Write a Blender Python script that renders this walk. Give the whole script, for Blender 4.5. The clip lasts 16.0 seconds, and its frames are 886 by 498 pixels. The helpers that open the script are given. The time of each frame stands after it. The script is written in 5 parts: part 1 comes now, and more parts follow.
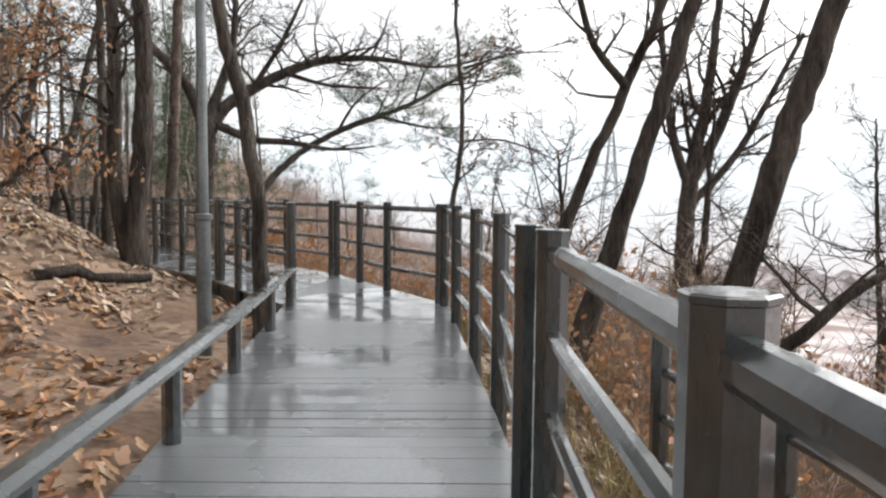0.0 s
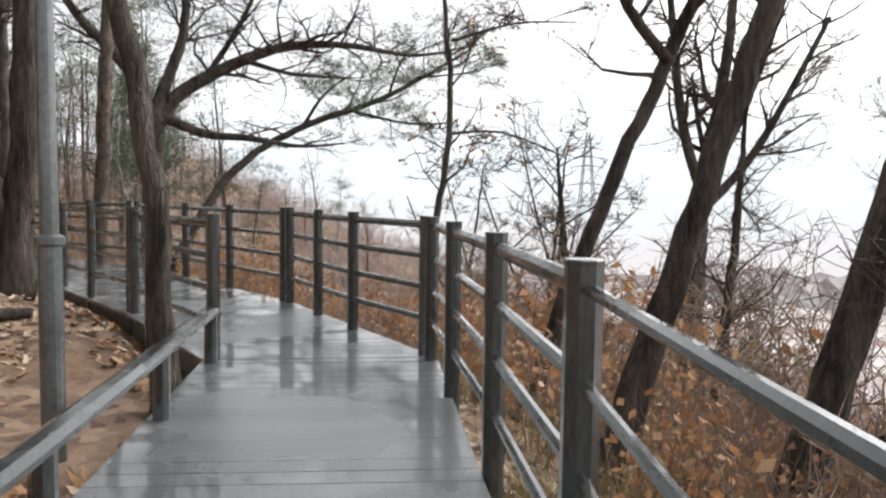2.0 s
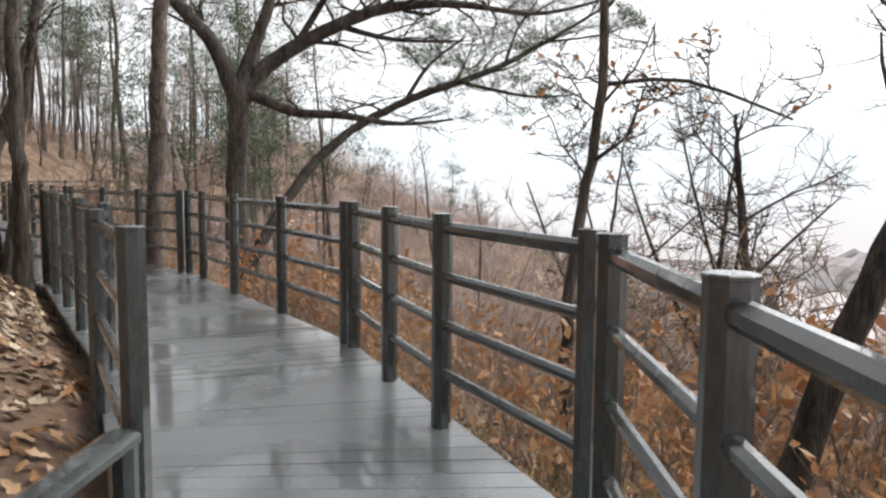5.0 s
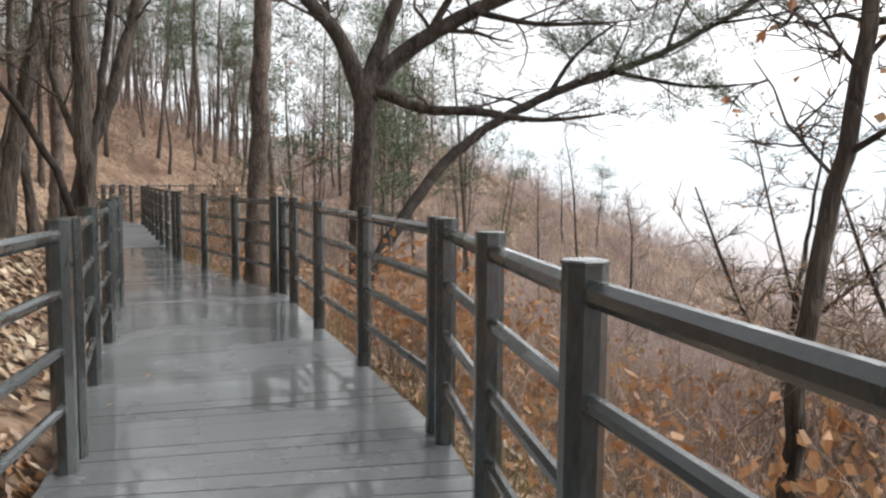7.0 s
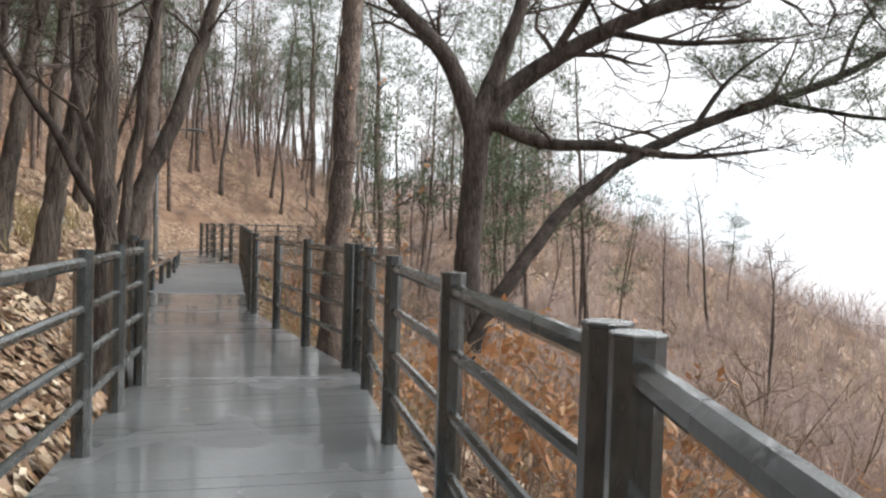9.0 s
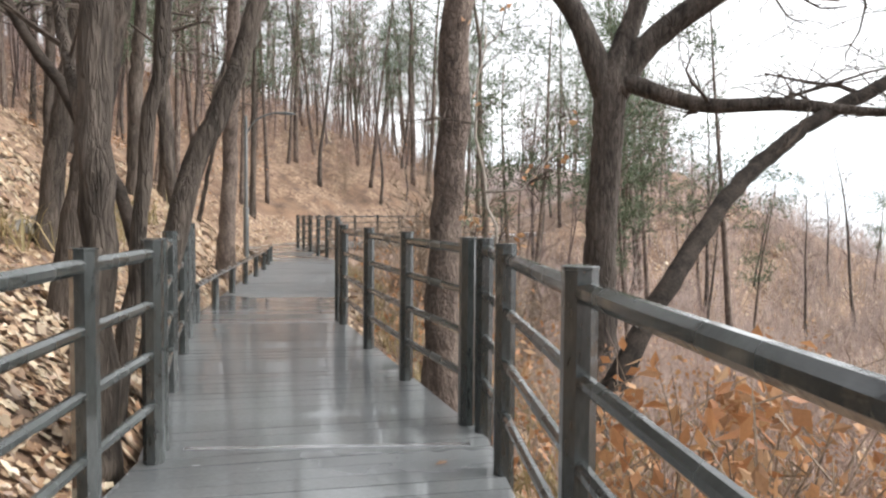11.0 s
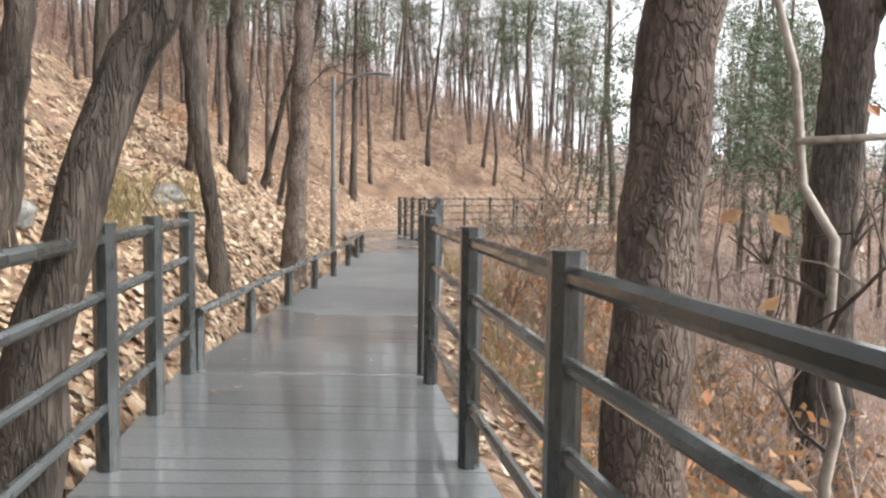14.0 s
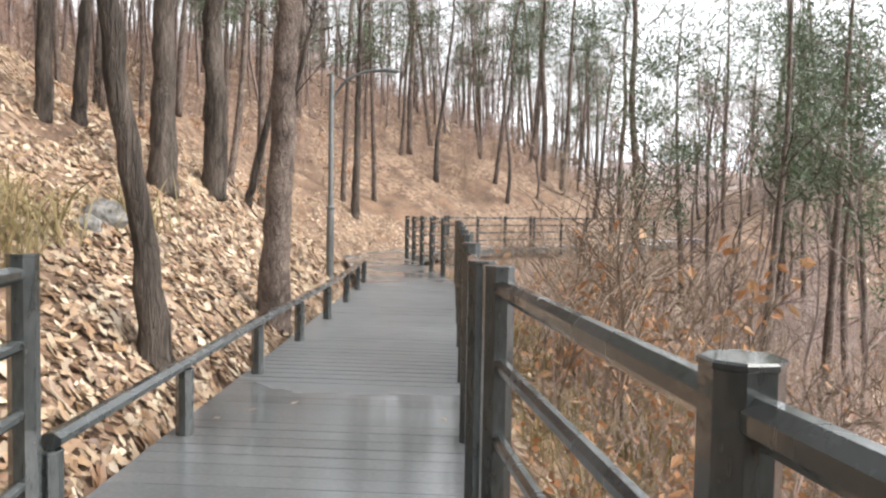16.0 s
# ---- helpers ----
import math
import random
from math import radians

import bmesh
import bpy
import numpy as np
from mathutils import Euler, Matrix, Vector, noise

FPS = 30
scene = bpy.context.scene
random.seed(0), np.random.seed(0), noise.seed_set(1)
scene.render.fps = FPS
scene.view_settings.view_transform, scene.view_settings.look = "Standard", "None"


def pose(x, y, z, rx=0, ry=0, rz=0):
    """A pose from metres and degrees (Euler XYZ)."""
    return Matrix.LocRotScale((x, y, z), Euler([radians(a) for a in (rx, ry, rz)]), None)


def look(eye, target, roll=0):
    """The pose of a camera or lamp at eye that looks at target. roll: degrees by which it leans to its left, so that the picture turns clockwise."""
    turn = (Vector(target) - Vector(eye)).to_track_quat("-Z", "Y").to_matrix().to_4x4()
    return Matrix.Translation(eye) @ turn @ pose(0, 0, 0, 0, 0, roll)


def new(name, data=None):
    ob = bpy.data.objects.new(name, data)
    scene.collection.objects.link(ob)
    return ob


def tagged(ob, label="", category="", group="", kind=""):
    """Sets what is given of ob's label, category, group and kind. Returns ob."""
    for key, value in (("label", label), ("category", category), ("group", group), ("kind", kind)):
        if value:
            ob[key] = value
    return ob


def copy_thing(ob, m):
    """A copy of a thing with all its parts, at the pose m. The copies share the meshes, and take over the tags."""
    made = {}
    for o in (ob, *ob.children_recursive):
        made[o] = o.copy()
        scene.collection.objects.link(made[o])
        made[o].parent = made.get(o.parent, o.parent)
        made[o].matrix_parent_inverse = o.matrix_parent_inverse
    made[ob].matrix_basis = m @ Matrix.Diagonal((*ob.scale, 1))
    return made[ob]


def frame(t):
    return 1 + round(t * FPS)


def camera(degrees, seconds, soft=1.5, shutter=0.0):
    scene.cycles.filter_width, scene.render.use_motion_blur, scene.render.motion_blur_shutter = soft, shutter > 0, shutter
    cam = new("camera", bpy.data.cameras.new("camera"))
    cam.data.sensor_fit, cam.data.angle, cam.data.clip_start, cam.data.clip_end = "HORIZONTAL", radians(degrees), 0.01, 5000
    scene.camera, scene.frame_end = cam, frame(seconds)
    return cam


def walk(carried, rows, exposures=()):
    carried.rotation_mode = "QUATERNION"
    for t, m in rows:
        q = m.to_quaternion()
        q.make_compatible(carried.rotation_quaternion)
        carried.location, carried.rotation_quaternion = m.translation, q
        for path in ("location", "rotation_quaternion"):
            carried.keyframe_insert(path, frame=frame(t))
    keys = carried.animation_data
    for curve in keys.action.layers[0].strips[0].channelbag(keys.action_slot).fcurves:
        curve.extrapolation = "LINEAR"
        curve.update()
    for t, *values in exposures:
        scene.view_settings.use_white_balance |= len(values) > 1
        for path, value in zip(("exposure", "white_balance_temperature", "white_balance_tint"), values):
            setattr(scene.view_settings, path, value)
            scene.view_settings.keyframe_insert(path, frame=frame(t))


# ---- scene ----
cam = camera(61.0, 16.0, soft=2.3)
PATH = [
    (0, (0.832, 0.46, 1.2), (0.796, 2.454, 1.056), 0.6),
    (0.5, (0.803, 1.128, 1.232), (0.752, 3.122, 1.083), 0.4),
    (1, (0.783, 1.695, 1.235), (0.748, 3.689, 1.093), 0.5),
    (1.5, (0.728, 2.263, 1.25), (0.732, 4.258, 1.112), 0.8),
    (2, (0.692, 2.834, 1.256), (0.723, 4.829, 1.115), 0.8),
    (2.5, (0.697, 3.396, 1.254), (0.723, 5.39, 1.103), 0.7),
    (3, (0.705, 4.002, 1.266), (0.710, 5.996, 1.110), 0.7),
    (3.5, (0.686, 4.598, 1.267), (0.651, 6.591, 1.104), 0.6),
    (6, (0.347, 7.006, 1.269), (-0.106, 8.944, 1.075), 0.6),
    (6.5, (0.295, 7.569, 1.258), (-0.246, 9.486, 1.072), 0.7),
    (7, (0.21, 8.108, 1.266), (-0.437, 9.993, 1.091), 0.5),
    (7.5, (0.09, 8.641, 1.264), (-0.642, 10.494, 1.09), 0.4),
    (8, (-0.094, 9.147, 1.269), (-0.924, 10.96, 1.104), 1.1),
    (8.5, (-0.326, 9.638, 1.299), (-1.21, 11.426, 1.153), 0.9),
    (9, (-0.626, 10.118, 1.286), (-1.55, 11.891, 1.222), 1.7),
    (9.5, (-0.937, 10.509, 1.285), (-1.923, 12.249, 1.26), 1.6),
    (12, (-2.709, 12.896, 1.226), (-3.948, 14.457, 1.057), 0.6),
    (12.5, (-3.035, 13.313, 1.241), (-4.312, 14.842, 1.06), 1.0),
    (13, (-3.436, 13.777, 1.239), (-4.747, 15.278, 1.067), 1.0),
    (13.5, (-3.825, 14.174, 1.259), (-5.177, 15.639, 1.097), 1.0),
    (14, (-4.24, 14.585, 1.250), (-5.62, 16.03, 1.100), 0.8),
    (14.5, (-4.697, 15.032, 1.261), (-6.08, 16.47, 1.114), 1.0),
    (15, (-5.189, 15.434, 1.275), (-6.568, 16.875, 1.136), 1.3),
    (15.5, (-5.639, 15.808, 1.283), (-7.017, 17.251, 1.159), 1.4),
    (16, (-6.097, 16.177, 1.276), (-7.483, 17.614, 1.172), 1.0),
]
EXPOSURES = [(0, 0.98), (3.5, 0.97), (6, 1.05), (9.5, 1.22), (12, 1.62), (16, 1.67)]
walk(cam, [(t, look(e, g, r)) for t, e, g, r in PATH], EXPOSURES)

# ---------------------------------------------------------------- light
world = bpy.data.worlds.new("overcast_sky")
scene.world = world
world.use_nodes = True
wn, wl = world.node_tree.nodes, world.node_tree.links
sky = wn.new("ShaderNodeTexSky")
sky.sky_type = "NISHITA"
sky.sun_disc = False
sky.sun_elevation, sky.sun_rotation = radians(42), radians(60)
sky.dust_density, sky.air_density, sky.ozone_density = 4.0, 1.0, 1.0
pale = wn.new("ShaderNodeHueSaturation")
pale.inputs["Saturation"].default_value = 0.12
wl.new(sky.outputs[0], pale.inputs["Color"])
wl.new(pale.outputs[0], wn["Background"].inputs[0])
wn["Background"].inputs[1].default_value = 0.15
sun = new("sun", bpy.data.lights.new("sun", "SUN"))
sun.data.energy, sun.data.angle, sun.data.color = 0.8, radians(40), (1, 0.97, 0.93)
sun.matrix_world = look((30, 18, 40), (0, 0, 0))


# ---------------------------------------------------------------- materials
def material(name, c1, c2, scale=4.0, rough=0.6, fine=40.0, bump=0.3, spread=0.0, metal=0.0, stretch=(1, 1, 1), rough2=None, coords="Object", detail=6.0):
    """Two colours mixed by coarse and fine noise, with relief from the fine one; spread: brightness change from piece to piece."""
    m = bpy.data.materials.new(name)
    m.use_nodes = True
    n, l = m.node_tree.nodes, m.node_tree.links
    b = n["Principled BSDF"]
    tc, mp = n.new("ShaderNodeTexCoord"), n.new("ShaderNodeMapping")
    mp.inputs["Scale"].default_value = stretch
    l.new(n.new("ShaderNodeNewGeometry").outputs["Position"] if coords == "World" else tc.outputs[coords], mp.inputs["Vector"])
    big, small = n.new("ShaderNodeTexNoise"), n.new("ShaderNodeTexNoise")
    big.inputs["Scale"].default_value, small.inputs["Scale"].default_value = scale, fine
    big.inputs["Detail"].default_value, small.inputs["Detail"].default_value = detail, detail
    for t in (big, small):
        l.new(mp.outputs[0], t.inputs["Vector"])
    add = n.new("ShaderNodeMath")
    add.operation = "MULTIPLY_ADD"
    l.new(small.outputs["Fac"], add.inputs[0])
    add.inputs[1].default_value = 0.6
    l.new(big.outputs["Fac"], add.inputs[2])
    ramp = n.new("ShaderNodeValToRGB")
    ramp.color_ramp.elements[0].position, ramp.color_ramp.elements[1].position = 0.58, 1.05
    ramp.color_ramp.elements[0].color, ramp.color_ramp.elements[1].color = (*c1, 1), (*c2, 1)
    l.new(add.outputs[0], ramp.inputs[0])
    out = ramp.outputs[0]
    if spread:
        info, hsv, rng = n.new("ShaderNodeObjectInfo"), n.new("ShaderNodeHueSaturation"), n.new("ShaderNodeMapRange")
        rng.inputs["To Min"].default_value, rng.inputs["To Max"].default_value = 1 - spread, 1 + spread
        l.new(info.outputs["Random"], rng.inputs["Value"])
        l.new(rng.outputs[0], hsv.inputs["Value"])
        l.new(out, hsv.inputs["Color"])
        out = hsv.outputs[0]
    l.new(out, b.inputs["Base Color"])
    b.inputs["Metallic"].default_value = metal
    if rough2 is None:
        b.inputs["Roughness"].default_value = rough
    else:
        rr = n.new("ShaderNodeMapRange")
        rr.inputs["From Min"].default_value, rr.inputs["From Max"].default_value = 0.4, 0.62
        rr.inputs["To Min"].default_value, rr.inputs["To Max"].default_value = rough, rough2
        l.new(big.outputs["Fac"], rr.inputs["Value"])
        l.new(rr.outputs[0], b.inputs["Roughness"])
    if bump:
        bp = n.new("ShaderNodeBump")
        bp.inputs["Strength"].default_value, bp.inputs["Distance"].default_value = bump, 0.02
        l.new(small.outputs["Fac"], bp.inputs["Height"])
        l.new(bp.outputs[0], b.inputs["Normal"])
    return m


def leafy(name, colours, rough=0.55, trans=0.0):
    """Leaves: a colour for each leaf out of a ramp, by its island."""
    m = bpy.data.materials.new(name)
    m.use_nodes = True
    n, l = m.node_tree.nodes, m.node_tree.links
    b = n["Principled BSDF"]
    geo, ramp = n.new("ShaderNodeNewGeometry"), n.new("ShaderNodeValToRGB")
    e = ramp.color_ramp.elements
    while len(e) < len(colours):
        e.new(0.5)
    for i, c in enumerate(colours):
        e[i].position, e[i].color = i / (len(colours) - 1), (*c, 1)
    l.new(geo.outputs["Random Per Island"], ramp.inputs[0])
    noi, mix, tc = n.new("ShaderNodeTexNoise"), n.new("ShaderNodeMixRGB"), n.new("ShaderNodeTexCoord")
    noi.inputs["Scale"].default_value = 60
    l.new(tc.outputs["Object"], noi.inputs["Vector"])
    mix.blend_type = "MULTIPLY"
    mix.inputs[0].default_value = 0.35
    l.new(ramp.outputs[0], mix.inputs[1])
    l.new(noi.outputs["Fac"], mix.inputs[2])
    l.new(mix.outputs[0], b.inputs["Base Color"])
    b.inputs["Roughness"].default_value = rough
    if trans:
        tr, ms = n.new("ShaderNodeBsdfTranslucent"), n.new("ShaderNodeMixShader")
        l.new(mix.outputs[0], tr.inputs["Color"])
        ms.inputs[0].default_value = trans
        l.new(b.outputs[0], ms.inputs[1])
        l.new(tr.outputs[0], ms.inputs[2])
        l.new(ms.outputs[0], n["Material Output"].inputs["Surface"])
    return m


M_POST = material("wet_grey_composite", (0.016, 0.0185, 0.018), (0.043, 0.05, 0.049), 3.0, 0.14, 60, 0.04, 0.12, stretch=(1, 1, 0.25), rough2=0.34)
M_PLANK = material("wet_plank", (0.068, 0.074, 0.077), (0.14, 0.15, 0.155), 0.9, 0.36, 38, 0.05, 0.10, stretch=(1, 1, 1), rough2=0.42, coords="World")


def water_film(m, scale, dry, wet):
    """A film of rain water: smooth in puddles, rougher between them."""
    n, l = m.node_tree.nodes, m.node_tree.links
    b = n["Principled BSDF"]
    geo, a, c, r = n.new("ShaderNodeNewGeometry"), n.new("ShaderNodeTexNoise"), n.new("ShaderNodeTexNoise"), n.new("ShaderNodeMapRange")
    a.inputs["Scale"].default_value, c.inputs["Scale"].default_value = scale, 26.0
    a.inputs["Detail"].default_value = 5.0
    l.new(geo.outputs["Position"], a.inputs["Vector"])
    l.new(geo.outputs["Position"], c.inputs["Vector"])
    r.inputs["From Min"].default_value, r.inputs["From Max"].default_value = 0.46, 0.53
    r.inputs["To Min"].default_value, r.inputs["To Max"].default_value = dry, wet
    l.new(a.outputs["Fac"], r.inputs["Value"])
    b.inputs["Coat Weight"].default_value, b.inputs["Coat IOR"].default_value = 1.0, 1.6
    l.new(r.outputs[0], b.inputs["Coat Roughness"])
    bp = n.new("ShaderNodeBump")
    bp.inputs["Strength"].default_value, bp.inputs["Distance"].default_value = 0.12, 0.004
    l.new(c.outputs["Fac"], bp.inputs["Height"])
    l.new(bp.outputs[0], b.inputs["Coat Normal"])


def soaked_stretch(m, middle, reach, smooth, coarse):
    """One stretch of the deck that is wetter or better drained than the rest, with a ragged edge."""
    n, l = m.node_tree.nodes, m.node_tree.links
    b = n["Principled BSDF"]
    geo, dist, noi, ma, rng_, mix = (n.new("ShaderNode" + k) for k in ("NewGeometry", "VectorMath", "TexNoise", "Math", "MapRange", "MixRGB"))
    dist.operation = "DISTANCE"
    dist.inputs[1].default_value = middle
    noi.inputs["Scale"].default_value = 2.2
    l.new(geo.outputs["Position"], dist.inputs[0])
    l.new(geo.outputs["Position"], noi.inputs["Vector"])
    ma.operation = "MULTIPLY_ADD"
    l.new(noi.outputs["Fac"], ma.inputs[0])
    ma.inputs[1].default_value = 0.7
    l.new(dist.outputs["Value"], ma.inputs[2])
    rng_.inputs["From Min"].default_value, rng_.inputs["From Max"].default_value = reach + 0.3, reach + 0.45
    l.new(ma.outputs[0], rng_.inputs["Value"])
    old = b.inputs["Coat Roughness"].links[0].from_socket
    patch = n.new("ShaderNodeMapRange")
    patch.inputs["From Min"].default_value, patch.inputs["From Max"].default_value = 0.45, 0.6
    patch.inputs["To Min"].default_value, patch.inputs["To Max"].default_value = smooth, coarse
    l.new(noi.outputs["Fac"], patch.inputs["Value"])
    l.new(rng_.outputs[0], mix.inputs[0])
    l.new(patch.outputs[0], mix.inputs[1])
    l.new(old, mix.inputs[2])
    l.new(mix.outputs[0], b.inputs["Coat Roughness"])


water_film(M_PLANK, 0.8, 0.34, 0.02)
soaked_stretch(M_PLANK, (-12.4, 22.8, 0.0), 4.0, 0.5, 0.6)
soaked_stretch(M_PLANK, (-7.05, 17.4, 0.0), 3.55, 0.008, 0.09)
water_film(M_POST, 2.5, 0.22, 0.04)
M_POST.node_tree.nodes["Principled BSDF"].inputs["Coat IOR"].default_value = 1.42
M_EDGE = material("deck_fascia", (0.05, 0.05, 0.047), (0.11, 0.11, 0.10), 3, 0.4, 40, 0.2)
M_STRIP = material("seam_glint_metal", (0.4, 0.41, 0.42), (0.6, 0.61, 0.62), 3, 0.2, 40, 0.05, metal=0.8)
M_STEEL = material("galvanised_steel", (0.10, 0.11, 0.11), (0.2, 0.21, 0.21), 2, 0.35, 30, 0.05, metal=0.6)
M_BARK = material("grey_brown_bark", (0.03, 0.025, 0.021), (0.138, 0.114, 0.096), 5, 0.85, 22, 1.0, 0.18, stretch=(1, 1, 0.22))
M_PINEBARK = material("plated_pine_bark", (0.075, 0.058, 0.05), (0.24, 0.19, 0.16), 7, 0.85, 30, 0.6, 0.1, stretch=(1, 1, 0.5))


def cracks(m, scale, stretch, depth, dark):
    """Bark plates: dark furrows between raised cells."""
    n, l = m.node_tree.nodes, m.node_tree.links
    b = n["Principled BSDF"]
    tc, mp, vor, noi, add, rng_, mix, bp = (n.new("ShaderNode" + k) for k in ("TexCoord", "Mapping", "TexVoronoi", "TexNoise", "MixRGB", "MapRange", "MixRGB", "Bump"))
    mp.inputs["Scale"].default_value = stretch
    noi.inputs["Scale"].default_value = scale * 0.8
    vor.feature = "DISTANCE_TO_EDGE"
    vor.inputs["Scale"].default_value = scale
    l.new(tc.outputs["Object"], mp.inputs["Vector"])
    l.new(mp.outputs[0], noi.inputs["Vector"])
    add.blend_type = "ADD"
    add.inputs[0].default_value = 0.09
    l.new(mp.outputs[0], add.inputs[1])
    l.new(noi.outputs["Color"], add.inputs[2])
    l.new(add.outputs[0], vor.inputs["Vector"])
    rng_.inputs["From Max"].default_value = 0.22
    l.new(vor.outputs["Distance"], rng_.inputs["Value"])
    old = b.inputs["Base Color"].links[0].from_socket
    mix.blend_type = "MULTIPLY"
    mix.inputs[0].default_value = dark
    l.new(old, mix.inputs[1])
    l.new(rng_.outputs[0], mix.inputs[2])
    l.new(mix.outputs[0], b.inputs["Base Color"])
    bp.inputs["Strength"].default_value, bp.inputs["Distance"].default_value = 1.0, depth
    l.new(rng_.outputs[0], bp.inputs["Height"])
    if b.inputs["Normal"].links:
        l.new(b.inputs["Normal"].links[0].from_socket, bp.inputs["Normal"])
    l.new(bp.outputs[0], b.inputs["Normal"])


cracks(M_PINEBARK, 30.0, (1, 1, 0.4), 0.009, 0.32)
cracks(M_BARK, 30.0, (1, 1, 0.12), 0.010, 0.28)
# lighter than the near bark: haze on the farther trees, set in colour
M_OAKBARK = material("haze_lightened_oak_bark", (0.04, 0.034, 0.03), (0.165, 0.14, 0.122), 5, 0.85, 22, 1.0, 0.1, stretch=(1, 1, 0.22))
cracks(M_OAKBARK, 24.0, (1, 1, 0.15), 0.012, 0.35)
# woodland bark made paler to stand for haze between the stems
M_FARBARK = material("haze_paled_grey_bark", (0.11, 0.082, 0.073), (0.24, 0.185, 0.168), 2, 0.9, 12, 0.3)
M_PALE = material("pale_sapling_bark", (0.16, 0.135, 0.11), (0.34, 0.30, 0.26), 6, 0.7, 40, 0.3)
M_TWIG = material("dark_twig_bark", (0.028, 0.022, 0.018), (0.10, 0.08, 0.066), 8, 0.8, 40, 0.3, 0.2)
M_WETBARK = material("black_wet_bark", (0.010, 0.008, 0.007), (0.045, 0.036, 0.03), 6, 0.9, 40, 0.5, 0.15)
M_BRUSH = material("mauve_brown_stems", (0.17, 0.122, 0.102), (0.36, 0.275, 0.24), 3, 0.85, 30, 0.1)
# the brush colour lightened to put distance haze on the far thickets
M_THICKET = material("haze_paled_mauve_stems", (0.24, 0.185, 0.165), (0.44, 0.355, 0.32), 1.5, 0.85, 20, 0.1)
M_RUSSET = material("russet_brown_stems", (0.15, 0.097, 0.076), (0.33, 0.23, 0.185), 3, 0.85, 30, 0.1)
M_STEM = material("tan_shrub_stems", (0.11, 0.082, 0.06), (0.32, 0.245, 0.18), 8, 0.8, 40, 0.3, 0.25)
for bark_mat in (M_WETBARK, M_OAKBARK, M_BARK, M_PINEBARK, M_TWIG):
    bark_mat.node_tree.nodes["Principled BSDF"].inputs["Specular IOR Level"].default_value = 0.15
M_GROUND = material("leaf_mould_soil", (0.05, 0.03, 0.02), (0.19, 0.115, 0.07), 1.3, 0.85, 14, 0.9, detail=8)
def leafy_ground():
    """Soil with a carpet of leaf-sized patches."""
    n, l = M_GROUND.node_tree.nodes, M_GROUND.node_tree.links
    b = n["Principled BSDF"]
    tc, vor, ramp, mix, noi = n.new("ShaderNodeTexCoord"), n.new("ShaderNodeTexVoronoi"), n.new("ShaderNodeValToRGB"), n.new("ShaderNodeMixRGB"), n.new("ShaderNodeTexNoise")
    sep = n.new("ShaderNodeSeparateColor")
    vor.inputs["Scale"].default_value, noi.inputs["Scale"].default_value = 9.0, 0.7
    l.new(tc.outputs["Object"], vor.inputs["Vector"])
    l.new(tc.outputs["Object"], noi.inputs["Vector"])
    l.new(vor.outputs["Color"], sep.inputs[0])
    e = ramp.color_ramp.elements
    e[0].color, e[1].color = (0.07, 0.038, 0.022, 1), (0.29, 0.205, 0.14, 1)
    mid = e.new(0.5)
    mid.color = (0.19, 0.122, 0.08, 1)
    l.new(sep.outputs[0], ramp.inputs[0])
    old = b.inputs["Base Color"].links[0].from_socket
    cut = n.new("ShaderNodeMapRange")
    cut.inputs["From Min"].default_value, cut.inputs["From Max"].default_value = 0.40, 0.52
    l.new(noi.outputs["Fac"], cut.inputs["Value"])
    l.new(cut.outputs[0], mix.inputs[0])
    l.new(old, mix.inputs[1])
    l.new(ramp.outputs[0], mix.inputs[2])
    l.new(mix.outputs[0], b.inputs["Base Color"])


leafy_ground()


def hazy_valley_fields():
    """Dead scrub and fields, distance haze painted into their colour, replace leaf mould on the valley floor."""
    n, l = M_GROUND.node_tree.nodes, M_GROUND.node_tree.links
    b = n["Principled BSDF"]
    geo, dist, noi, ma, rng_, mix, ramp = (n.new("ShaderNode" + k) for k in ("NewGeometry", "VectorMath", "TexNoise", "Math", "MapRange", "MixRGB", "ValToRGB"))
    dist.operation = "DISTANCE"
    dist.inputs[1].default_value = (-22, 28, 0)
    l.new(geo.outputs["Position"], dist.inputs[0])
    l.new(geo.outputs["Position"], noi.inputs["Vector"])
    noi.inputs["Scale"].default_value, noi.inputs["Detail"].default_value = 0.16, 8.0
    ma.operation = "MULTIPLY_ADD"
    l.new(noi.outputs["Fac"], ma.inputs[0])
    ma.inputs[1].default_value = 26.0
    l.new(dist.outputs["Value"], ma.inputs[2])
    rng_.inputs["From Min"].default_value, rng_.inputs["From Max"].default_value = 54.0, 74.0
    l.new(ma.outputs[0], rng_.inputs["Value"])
    # pale ramp colours carry the haze over the far ground
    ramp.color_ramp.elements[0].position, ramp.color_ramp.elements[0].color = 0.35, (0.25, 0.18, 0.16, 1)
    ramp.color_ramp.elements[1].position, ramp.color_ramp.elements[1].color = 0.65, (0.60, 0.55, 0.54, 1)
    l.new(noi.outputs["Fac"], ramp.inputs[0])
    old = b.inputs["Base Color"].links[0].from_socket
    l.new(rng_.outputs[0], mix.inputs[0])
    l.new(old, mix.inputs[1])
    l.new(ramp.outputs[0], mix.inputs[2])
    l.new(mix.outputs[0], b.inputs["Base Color"])


